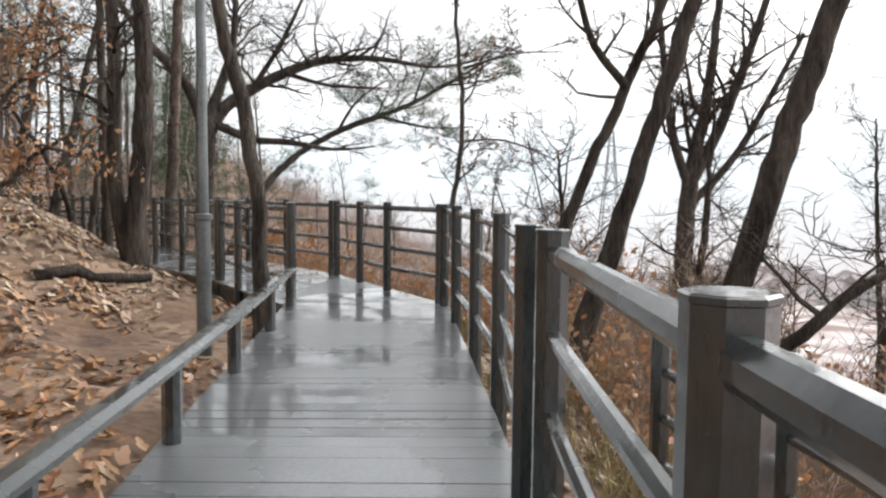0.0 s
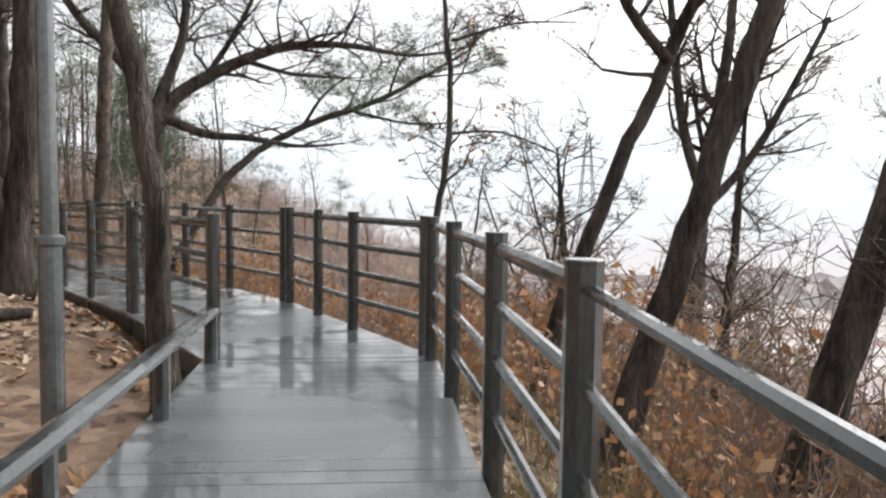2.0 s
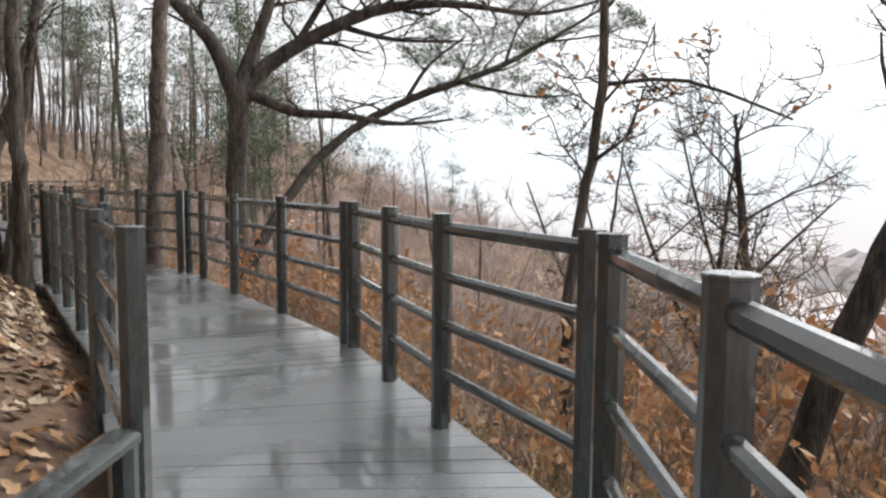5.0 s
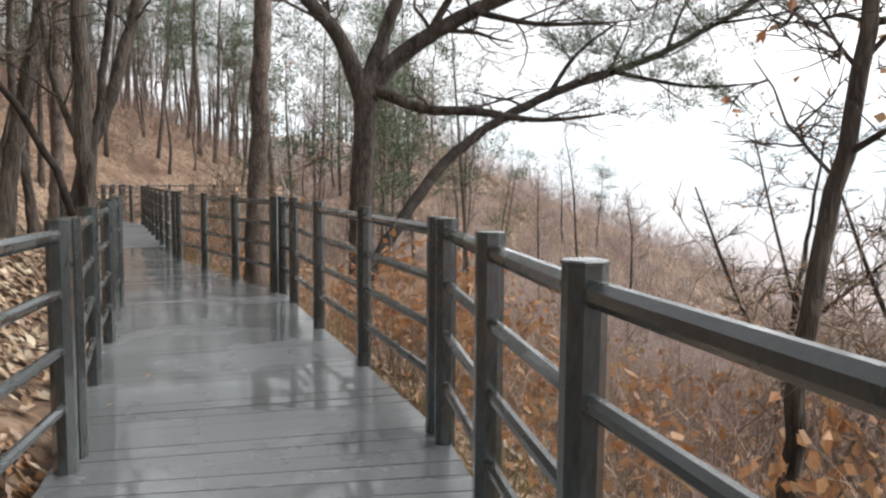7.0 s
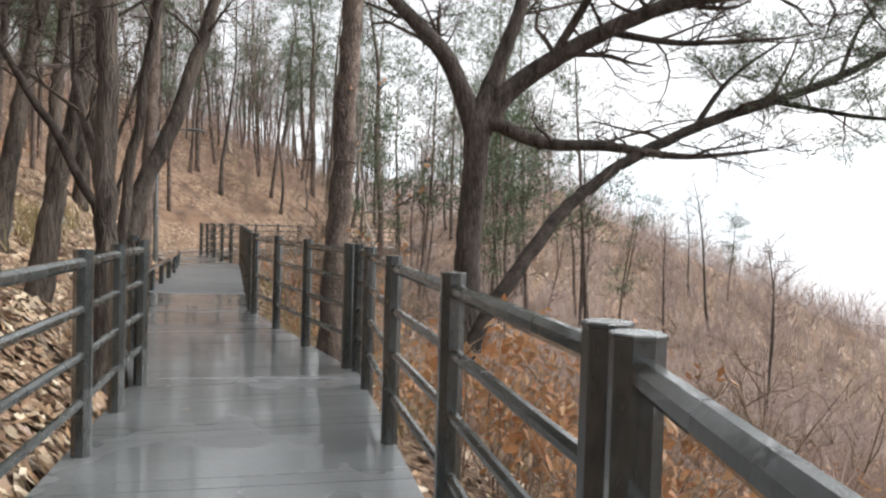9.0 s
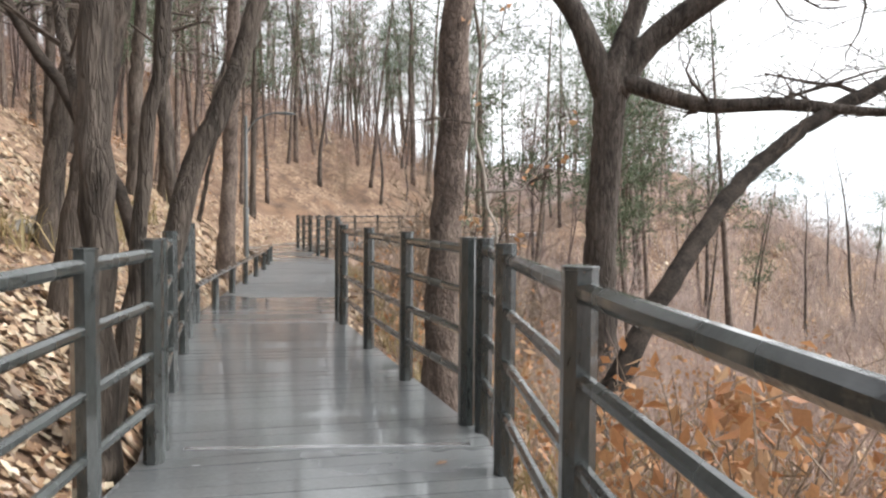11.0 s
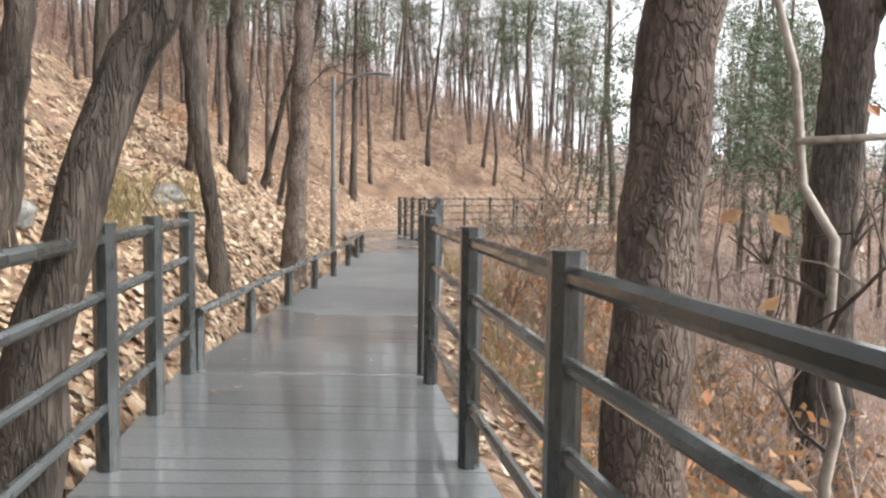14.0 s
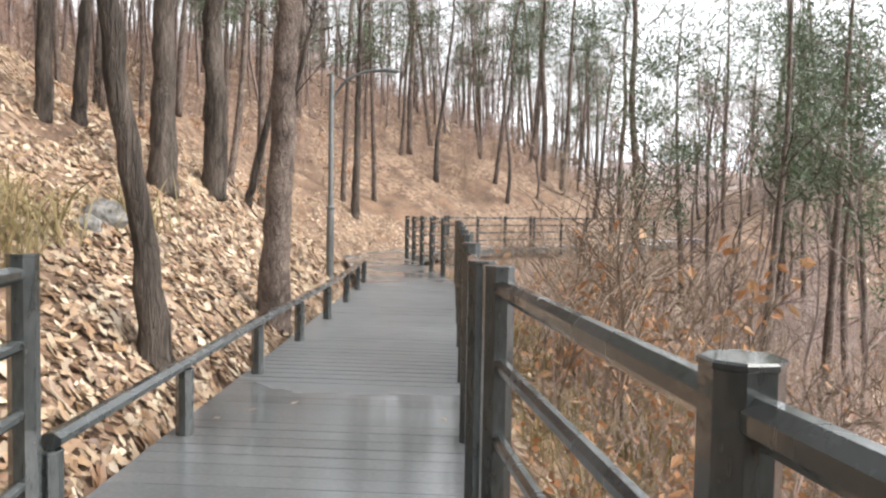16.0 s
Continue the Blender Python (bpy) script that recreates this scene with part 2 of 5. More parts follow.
hazy_valley_fields()
M_LITTER = leafy("fallen_oak_leaves", [(0.09, 0.055, 0.036), (0.35, 0.22, 0.13), (0.49, 0.365, 0.24), (0.21, 0.112, 0.06), (0.64, 0.54, 0.39), (0.15, 0.082, 0.048), (0.42, 0.27, 0.15)], 0.35)
M_WETLITTER = leafy("soaked_oak_leaves", [(0.13, 0.055, 0.025), (0.38, 0.19, 0.075), (0.46, 0.26, 0.12), (0.25, 0.105, 0.045), (0.52, 0.34, 0.18)], 0.3)
M_DEADLEAF = leafy("hanging_brown_leaves", [(0.34, 0.15, 0.065), (0.48, 0.24, 0.11), (0.52, 0.33, 0.18), (0.32, 0.17, 0.095)], 0.55, 0.35)
M_NEEDLE = leafy("pine_needles", [(0.06, 0.095, 0.05), (0.10, 0.14, 0.075), (0.135, 0.175, 0.10)], 0.6, 0.2)
M_STRAW = leafy("dry_grass", [(0.30, 0.22, 0.10), (0.42, 0.33, 0.17), (0.24, 0.20, 0.09), (0.25, 0.20, 0.10)], 0.7, 0.2)
# wall and roof colours are washed out to look hazy from afar
M_HOUSE = material("haze_paled_house_wall", (0.62, 0.62, 0.62), (0.8, 0.8, 0.79), 0.3, 0.8, 4, 0.0, 0.12)
M_ROOF = material("haze_paled_roof", (0.36, 0.30, 0.30), (0.55, 0.5, 0.5), 0.3, 0.7, 4, 0.0, 0.3)


# ---------------------------------------------------------------- mesh helpers
def mesh_of(name, bm, mat, smooth=False):
    me = bpy.data.meshes.new(name)
    bm.to_mesh(me)
    bm.free()
    me.materials.append(mat)
    if smooth:
        me.polygons.foreach_set("use_smooth", [True] * len(me.polygons))
    return me


def part(name, bm, mat, parent, label="", smooth=False):
    ob = new(name, mesh_of(name, bm, mat, smooth))
    ob.parent = parent
    if label:
        ob["label"] = label
    return ob


def from_lists(name, verts, faces, mat, smooth=False):
    me = bpy.data.meshes.new(name)
    me.from_pydata(verts, [], faces)
    me.materials.append(mat)
    if smooth:
        me.polygons.foreach_set("use_smooth", [True] * len(me.polygons))
    return me


def box(bm, size, m=Matrix(), bevel=0.0):
    r = bmesh.ops.create_cube(bm, size=1, matrix=m @ Matrix.Diagonal((*size, 1)))
    if bevel:
        edges = list({e for v in r["verts"] for e in v.link_edges})
        bmesh.ops.bevel(bm, geom=edges, offset=bevel, segments=2, profile=0.6, affect="EDGES")


def ring_tube(bm, pts, radii, sides=8, wob=0.0, rng=None, cap=True):
    """A tube of changing radius along points."""
    pts = [Vector(p) for p in pts]
    rings, up = [], Vector((0.31, 0.87, 0.39))
    for i, p in enumerate(pts):
        d = (pts[min(i + 1, len(pts) - 1)] - pts[max(i - 1, 0)]).normalized()
        u = d.cross(up)
        if u.length < 0.05:
            u = d.cross(Vector((1, 0, 0)))
        u.normalize()
        v = d.cross(u)
        ring = []
        for k in range(sides):
            a = 2 * math.pi * k / sides
            r = radii[i] * (1 + (rng.uniform(-wob, wob) if rng and wob else 0))
            ring.append(bm.verts.new(p + (u * math.cos(a) + v * math.sin(a)) * r))
        rings.append(ring)
    for a, b in zip(rings, rings[1:]):
        for k in range(sides):
            bm.faces.new((a[k], a[(k + 1) % sides], b[(k + 1) % sides], b[k]))
    if cap and sides > 2:
        bm.faces.new(rings[-1])
        bm.faces.new(rings[0][::-1])


def smooth_line(pts, radii, step):
    """Catmull-Rom through points, with the radii along it."""
    pts = [Vector(p) for p in pts]
    out, rad = [], []
    for i in range(len(pts) - 1):
        p0, p1, p2, p3 = pts[max(i - 1, 0)], pts[i], pts[i + 1], pts[min(i + 2, len(pts) - 1)]
        n = max(1, int((p2 - p1).length / step))
        for k in range(n):
            t = k / n
            out.append(0.5 * (2 * p1 + (p2 - p0) * t + (2 * p0 - 5 * p1 + 4 * p2 - p3) * t * t + (3 * p1 - p0 - 3 * p2 + p3) * t ** 3))
            rad.append(radii[i] + (radii[i + 1] - radii[i]) * t)
    return out + [pts[-1]], rad + [radii[-1]]


# ---------------------------------------------------------------- plan
# joints of the fence on the valley side and of the edge on the hill side
RIGHT = [(1.25, -9.0), (1.13, 2.62), (0.68, 8.63), (-1.02, 11.57), (-4.22, 15.40), (-7.78, 18.12), (-14.8, 25.57), (-20.7, 29.9), (-22.4, 33.2), (-22.3, 37.5), (-21.3, 44.5), (-23.5, 54.0)]
LEFT = [(-0.10, -9.0), (-0.39, 2.6), (-0.95, 8.46), (-2.42, 10.66), (-5.30, 14.12), (-9.0, 17.06), (-16.1, 24.6), (-22.0, 28.9), (-24.0, 32.8), (-23.9, 37.6), (-22.9, 44.4), (-25.0, 53.6)]
MID = [((a + c) / 2, (b + d) / 2) for (a, b), (c, d) in zip(RIGHT, LEFT)]


def dense(line, step=0.25):
    out = []
    for (x0, y0), (x1, y1) in zip(line, line[1:]):
        n = max(1, int(math.hypot(x1 - x0, y1 - y0) / step))
        out += [(x0 + (x1 - x0) * k / n, y0 + (y1 - y0) * k / n) for k in range(n)]
    return out + [line[-1]]


MIDS = np.array(dense([(0.05, -60)] + MID + [(-34, 66), (-60, 74)]))
TANG = np.gradient(MIDS, axis=0)
TANG /= np.linalg.norm(TANG, axis=1)[:, None]


def side(x, y):
    """Signed distance from the walk's middle (hill side positive) and the place along it, for arrays."""
    p = np.stack([np.ravel(x), np.ravel(y)], 1)
    s, u = np.empty(len(p)), np.empty(len(p))
    for i in range(0, len(p), 4000):
        d = p[i:i + 4000, None] - MIDS[None]
        k = np.argmin((d ** 2).sum(2), 1)
        v = d[np.arange(len(k)), k]
        t = TANG[k]
        s[i:i + 4000] = np.sign(t[:, 0] * v[:, 1] - t[:, 1] * v[:, 0]) * np.hypot(v[:, 0], v[:, 1])
        u[i:i + 4000] = MIDS[k, 1] 
    return s, u


def rough_noise(x, y):
    return 0.10 * np.sin(x * 0.9 + 1.3 * np.sin(y * 0.5)) + 0.08 * np.sin(y * 1.3 + x * 0.6 + 2) + 0.05 * np.sin(2.7 * x - 1.9 * y) + 0.03 * np.sin(5.1 * x + 4.3 * y)


def height(x, y):
    """The hillside: it climbs on one side of the walk and falls to the valley on the other."""
    x, y = np.ravel(np.asarray(x, float)), np.ravel(np.asarray(y, float))
    s, u = side(x, y)
    w = np.clip((u - 9.5) / 5.0, 0, 1)
    rise = 0.06 * (1 - w) + 0.72 * w
    base = -0.18 * (1 - w) - 0.16 * w
    a = np.maximum(s - 0.95, 0)
    up = rise * a
    cap = 16.0
    up = base + cap * (1 - np.exp(-up / cap))
    b = np.maximum(-s - 0.6, 0)
    down = -0.28 - 0.42 * np.minimum(b, 3) - 0.32 * np.maximum(b - 3, 0)
    down = np.where(down < -17, -17 + (down + 17) * 0.03, down)
    h = np.where(s > 0, np.where(s < 0.95, base - 0.1, up), np.where(s > -0.6, -0.33, down))
    ridge = np.interp(x, [-45, -35, -20, -12, -2, 5, 14, 40], [15, 12, 5, 1, -3, -6, -9, -17]) - 0.33 * np.abs(y - 62)
    ridge = np.minimum(ridge, -0.3 + 0.5 * (np.abs(s) - 1.2))
    h = np.where((s < -1.2) & (y > 30), np.maximum(h, ridge), h)
    return h + rough_noise(x, y) * np.clip((np.abs(s) - 0.7) / 1.5, 0.15, 1.6)


def ground_at(x, y):
    return float(height([x], [y])[0])


# ---------------------------------------------------------------- ground
def ground():
    xs = np.concatenate([np.linspace(-900, -75, 12), np.linspace(-70, -30, 27), np.linspace(-29, 12, 206), np.linspace(13, 60, 40), np.linspace(70, 900, 16)])
    ys = np.concatenate([np.linspace(-900, -30, 12), np.linspace(-25, -6, 20), np.linspace(-5, 40, 226), np.linspace(41, 90, 50), np.linspace(100, 1200, 18)])
    X, Y = np.meshgrid(xs, ys, indexing="ij")
    Z = height(X, Y).reshape(X.shape)
    K = Z.copy()
    for _ in range(2):
        K[1:-1, 1:-1] = (K[1:-1, 1:-1] * 2 + K[:-2, 1:-1] + K[2:, 1:-1] + K[1:-1, :-2] + K[1:-1, 2:]) / 6
    S = np.abs(side(X, Y)[0].reshape(X.shape))
    Z = np.where(S < 1.3, np.minimum(Z, K), K)
    far = np.maximum(np.abs(X + 5) - 90, 0) + np.maximum(np.abs(Y - 20) - 90, 0)
    Z = np.where(far > 0, np.maximum(np.minimum(Z, 12), -20), Z)
    nx, ny = X.shape
    verts = np.stack([X, Y, Z], 2).reshape(-1, 3).tolist()
    faces = [(i * ny + j, (i + 1) * ny + j, (i + 1) * ny + j + 1, i * ny + j + 1) for i in range(nx - 1) for j in range(ny - 1)]
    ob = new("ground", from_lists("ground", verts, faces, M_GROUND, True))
    return tagged(ob, "brown hillside soil under fallen oak leaves", "ground", kind="structure")


ground()


# ---------------------------------------------------------------- fences
POST_W, POST_H = 0.096, 1.10
RAILS = (1.03, 0.785, 0.54, 0.29)


def post_mesh(h=POST_H, w=POST_W):
    bm = bmesh.new()
    r = w / 2
    c = r * 0.414
    ring = [(r, c), (c, r), (-c, r), (-r, c), (-r, -c), (-c, -r), (c, -r), (r, -c)]
    levels = [(-0.30, 1), (h - 0.012, 1), (h - 0.010, 1.05), (h - 0.003, 1.05), (h, 0.97)]
    rings = [[bm.verts.new((x * k, y * k, z)) for x, y in ring] for z, k in levels]
    n = len(ring)
    for a, b in zip(rings, rings[1:]):
        for k in range(n):
            bm.faces.new((a[k], a[(k + 1) % n], b[(k + 1) % n], b[k]))
    bm.faces.new(rings[-1])
    return mesh_of("post", bm, M_POST)


POST = post_mesh()


def rail_mesh(length, w=0.042, h=0.05, dz=0.0):
    """An eight-sided bar along x, rising by dz."""
    bm = bmesh.new()
    c = 0.3
    ring = [(w / 2, h / 2 * (1 - 2 * c)), (w / 2 * (1 - 2 * c), h / 2), (-w / 2 * (1 - 2 * c), h / 2), (-w / 2, h / 2 * (1 - 2 * c)), (-w / 2, -h / 2 * (1 - 2 * c)), (-w / 2 * (1 - 2 * c), -h / 2), (w / 2 * (1 - 2 * c), -h / 2), (w / 2, -h / 2 * (1 - 2 * c))]
    a = [bm.verts.new((0, y, z)) for y, z in ring]
    b = [bm.verts.new((length, y, z + dz)) for y, z in ring]
    for k in range(8):
        bm.faces.new((a[k], b[k], b[(k + 1) % 8], a[(k + 1) % 8]))
    bm.faces.new(a[::-1])
    bm.faces.new(b)
    return mesh_of("rail", bm, M_POST)


def place(name, mesh, parent, m):
    ob = new(name, mesh)
    ob.parent = parent
    ob.matrix_basis = m
    return ob


def fence(points, label, group, rails=RAILS, post=None, drop=None, width=0.05, thin=()):
    """One panel: posts at the points, rails from post to post; drop: height of the base at each point."""
    drop = drop or [0.0] * len(points)
    base = tagged(new("railing"), label, "railing", group)
    base.matrix_basis = pose(points[0][0], points[0][1], drop[0])
    for i, ((x, y), z) in enumerate(zip(points, drop)):
        a, b = points[max(i - 1, 0)], points[min(i + 1, len(points) - 1)]
        turn = math.degrees(math.atan2(b[1] - a[1], b[0] - a[0]))
        place("post", post or POST, base, pose(x - points[0][0], y - points[0][1], z - drop[0], 0, 0, turn))
    for bay, ((x0, y0), (x1, y1), z0, z1) in enumerate(zip(points, points[1:], drop, drop[1:])):
        ln, turn = math.hypot(x1 - x0, y1 - y0), math.degrees(math.atan2(y1 - y0, x1 - x0))
        for k, h in enumerate(rails):
            me = rail_mesh(ln, 0.03, 0.032, z1 - z0) if bay in thin else rail_mesh(ln, width if k == 0 else 0.042, 0.06 if k == 0 else 0.048, z1 - z0)
            place("rail", me, base, pose(x0 - points[0][0], y0 - points[0][1], h + z0 - drop[0], 0, 0, turn))
    return base


def spaced(a, b, bays, inset=0.09):
    """Points of a panel from joint to joint, its end posts set in from the joints."""
    d = Vector((b[0] - a[0], b[1] - a[1]))
    u = d.normalized() * inset
    p, q = Vector(a) + u, Vector(b) - u
    return [tuple(p + (q - p) * k / bays) for k in range(bays + 1)]


VALLEY = "wet grey composite railing panel with four rails on the boardwalk edge"
fence([(1.175, -2.6), (1.165, -1.3), (1.145, 0.0), (1.126, 1.27), (1.12, 2.72)], VALLEY, "valley railing")
fence([(1.085, 3.10), (1.085, 4.75), (0.98, 6.15), (0.83, 7.49), (0.70, 8.53)], VALLEY, "valley railing", thin=(0,))
fence([(0.65, 8.73), (-0.03, 9.78), (-0.48, 10.62), (-0.94, 11.505)], VALLEY, "valley railing")
fence([(-1.032, 11.635), (-1.97, 12.79), (-2.90, 13.865), (-3.805, 15.0), (-4.253, 15.531)], VALLEY, "valley railing")
fence([(-4.41, 15.60), (-5.41, 16.30), (-6.473, 17.108), (-7.65, 18.05)], VALLEY, "valley railing")
for i in range(5, 10):
    bays = max(3, round(math.dist(RIGHT[i], RIGHT[i + 1]) / 1.45))
    fence(spaced(RIGHT[i], RIGHT[i + 1], bays), VALLEY, "valley railing")

HILL = "wet grey composite railing panel with four rails on the hill side"
fence([(-0.94, 8.46), (-1.88, 9.72), (-2.36, 10.58)], HILL, "hill railing")
fence([(-2.46, 10.74), (-3.32, 11.74), (-4.14, 12.76), (-4.76, 13.48), (-5.27, 14.11)], HILL, "hill railing")
fence([(-5.42, 14.24), (-6.46, 15.04), (-7.57, 15.93), (-8.23, 16.46), (-8.96, 17.04)], HILL, "hill railing")

LOWPOST = post_mesh(0.37, 0.09)
LOW = "low wet handrail on short posts along the deck edge"
fence([(-0.12, -1.7), (-0.25, -0.3), (-0.33, 1.1), (-0.42, 2.55), (-0.52, 3.97), (-0.64, 5.39), (-0.79, 6.95), (-0.93, 8.36)], LOW, "low rails", (0.385,), LOWPOST, width=0.13)
fence([(-9.02, 17.14), (-10.0, 18.17), (-11.07, 19.31), (-12.04, 20.38), (-13.0, 21.44), (-14.1, 22.6), (-15.2, 23.7), (-16.0, 24.5)], LOW, "low rails", (0.40,), LOWPOST, width=0.09)


# ---------------------------------------------------------------- deck
def deck():
    base = tagged(new("boardwalk"), "wet grey plank boardwalk deck with puddles", "boardwalk", kind="structure")
    pitch, gap, thick = 0.148, 0.004, 0.028
    rows = []
    for (a0, a1), (b0, b1) in zip(zip(LEFT, LEFT[1:]), zip(RIGHT, RIGHT[1:])):
        n = max(1, round((math.dist(a0, a1) + math.dist(b0, b1)) / 2 / pitch))
        for k in range(n):
            f0, f1 = k / n, (k + 1) / n
            g = gap / 2 / pitch / n * 1.0
            def at(p, q, f, out):
                return Vector((p[0] + (q[0] - p[0]) * f, p[1] + (q[1] - p[1]) * f))
            la, lb, ra, rb = at(a0, a1, f0 + g, 0), at(a0, a1, f1 - g, 0), at(b0, b1, f0 + g, 0), at(b0, b1, f1 - g, 0)
            over = (ra - la).normalized() * 0.07
            rows.append((la - over, lb - over, rb + over, ra + over))
    verts, faces = [], []
    rng = random.Random(4)
    near = [i for i, r in enumerate(rows) if -0.5 < (r[0].y + r[3].y) / 2 < 30]
    picked = set(near[:300])
    for i, r in enumerate(rows):
        dz = rng.uniform(-0.0008, 0.0008)
        c = sum(r, Vector((0, 0))) / 4
        cup = rng.gauss(0, 0.0007)
        v = []
        for z, ins in ((-thick, 0), (dz - 0.003, 0), (dz, 0.003)):
            for p, lift in zip(r, (cup, -cup, -cup, cup)):
                q = p + (c - p).normalized() * ins
                v.append((q.x, q.y, z + lift))
        f = [(3, 2, 1, 0)] + [(b + k, b + (k + 1) % 4, b + 4 + (k + 1) % 4, b + 4 + k) for b in (0, 4) for k in range(4)] + [(8, 9, 10, 11)]
        if i in picked:
            o = new("plank", from_lists("plank", [(x - c.x, y - c.y, z) for x, y, z in v], f, M_PLANK))
            o.parent = base
            o.location = (c.x, c.y, 0)
        else:
            k = len(verts)
            verts += v
            faces += [tuple(j + k for j in q) for q in f]
    rest = new("far_planks", from_lists("far_planks", verts, faces, M_PLANK))
    rest.parent = base
    tagged(rest, kind="stuff")
    for line in (LEFT, RIGHT):
        bm = bmesh.new()
        for a, b in zip(line, line[1:]):
            ln, turn = math.dist(a, b), math.atan2(b[1] - a[1], b[0] - a[0])
            box(bm, (ln + 0.03, 0.06, 0.19), Matrix.Translation(((a[0] + b[0]) / 2, (a[1] + b[1]) / 2, -0.125)) @ Matrix.Rotation(turn, 4, "Z"))
        part("edge_beam", bm, M_EDGE, base, "dark wet edge beam")
    return base



def joint_strip(x, y, turn, length):
    """A pale metal strip over a joint of the deck, added for the bright line of seam water."""
    bm = bmesh.new()
    box(bm, (0.045, length, 0.006), Matrix(), 0.0015)
    ob = new("joint_strip", mesh_of("joint_strip", bm, M_STRIP))
    ob.matrix_basis = pose(x, y, 0.0035, 0, 0, turn)
    tagged(ob, "pale metal strip added for the glint of water across the deck joint", "joint strip", "deck joints")


deck()
joint_strip(-4.75, 14.80, -50, 1.5)
joint_strip(-8.40, 17.60, -47, 1.6)


# ---------------------------------------------------------------- lower side path beside the first panel
def side_path():
    base = tagged(new("side_path"), "wet grey planks of a lower side path", "side path", kind="structure")
    for k in range(44):
        bm = bmesh.new()
        y = -2.0 + k * 0.148
        box(bm, (0.92, 0.142, 0.03), pose(1.72 + 0.02 * (y < 1), y, -0.515), 0.004)
        part("plank", bm, M_PLANK, base)
    return base


side_path()
fence([(2.3, -1.0), (2.25, 0.9), (2.2, 2.3), (2.12, 3.35), (1.92, 4.40)], "wet grey composite railing of the lower side path", "side railing", drop=[-0.5] * 5)


# ---------------------------------------------------------------- lamps
def street_lamp(x, y, toward, label):
    base = tagged(new("street_lamp"), label, "street lamp", "path lamps")
    base.matrix_basis = pose(x, y, ground_at(x, y) - 0.05, 0, 0, toward)
    h = 3.55 - ground_at(x, y)
    bm = bmesh.new()
    ring_tube(bm, [(0, 0, 0), (0, 0, 0.02), (0, 0, 1.25)], [0.072, 0.064, 0.062], 16)
    part("lower_pole", bm, M_STEEL, base, smooth=False)
    bm = bmesh.new()
    ring_tube(bm, [(0, 0, 1.22), (0, 0, 1.235), (0, 0, 1.27), (0, 0, 1.285)], [0.066, 0.078, 0.078, 0.05], 16)
    part("collar", bm, M_STEEL, base)
    bm = bmesh.new()
    ring_tube(bm, [(0, 0, 1.26), (0, 0, h)], [0.047, 0.040], 16)
    part("upper_pole", bm, M_STEEL, base)
    bm = bmesh.new()
    pts, rad = smooth_line([(0, 0, h - 0.45), (0.22, 0, h - 0.12), (0.55, 0, h + 0.06), (0.75, 0, h + 0.08)], [0.022] * 4, 0.08)
    ring_tube(bm, pts, rad, 8)
    part("arm", bm, M_STEEL, base)
    bm = bmesh.new()
    pts = [(0.68, 0, h + 0.07), (0.72, 0, h + 0.08), (0.95, 0, h + 0.09), (1.12, 0, h + 0.07), (1.16, 0, h + 0.06)]
    ring_tube(bm, pts, [0.02, 0.045, 0.065, 0.05, 0.01], 10)
    for v in bm.verts:
        v.co.z = h + 0.08 + (v.co.z - h - 0.08) * 0.6
    part("lamp_head", bm, M_STEEL, base, "pale flat lamp head")
    return base


street_lamp(-1.34, 6.86, 130, "grey steel lamp post with a collar beside the deck")
street_lamp(-16.3, 24.0, 44, "grey steel lamp post with a curved arm on the leafy slope")


# ---------------------------------------------------------------- trees
def sprout(bm, pts, radii, rng, count, reach, level, span=(0.35, 1.0), rise=0.35, tips=None, sides=4, thin=0.45, least=0.005):
    """Side branches off a line, and twigs off those; the twig ends are collected in tips."""
    for _ in range(count):
        f = rng.uniform(*span) * (len(pts) - 1)
        i = min(int(f), len(pts) - 2)
        p = Vector(pts[i]).lerp(Vector(pts[i + 1]), f - i)
        along = (Vector(pts[i + 1]) - Vector(pts[i])).normalized()
        r = max(least * 1.5 if level else least, radii[i] * thin * rng.uniform(0.6, 1.0))
        out = Vector((rng.gauss(0, 1), rng.gauss(0, 1), rng.gauss(0, 0.5))).normalized()
        d = (along * rng.uniform(0.2, 0.7) + out + Vector((0, 0, rise))).normalized()
        ln = reach * rng.uniform(0.55, 1.15)
        line, n = [p], 4 if level else 2
        for k in range(n):
            d = (d + Vector((rng.gauss(0, 0.25), rng.gauss(0, 0.25), rng.gauss(0.05, 0.2)))).normalized()
            line.append(line[-1] + d * ln / n)
        rad = [r * (1 - 0.7 * k / n) for k in range(n + 1)]
        ring_tube(bm, line, rad, sides if level else 3, cap=False)
        if tips is not None:
            tips.append((line[-1], d))
            if level == 0:
                tips.append((line[-2], d))
        if level:
            sprout(bm, line, rad, rng, rng.randint(5, 8), ln * 0.55, level - 1, (0.25, 1.0), rise * 0.6, tips, sides, 0.55, least)


def blade(verts, faces, p, d, size, wide, rng):
    """One leaf: two folded triangles."""
    d = Vector(d).normalized()
    u = d.cross(Vector((rng.gauss(0, 1), rng.gauss(0, 1), rng.gauss(0, 1)))).normalized()
    w = d.cross(u)
    k = len(verts)
    a, b, c, e = p, p + d * size * 0.5 + u * wide, p + d * size + w * size * rng.uniform(-0.25, 0.25), p + d * size * 0.5 - u * wide + w * wide * 0.6
    verts.extend((tuple(a), tuple(b), tuple(c), tuple(e)))
    faces.extend(((k, k + 1, k + 2), (k, k + 2, k + 3)))


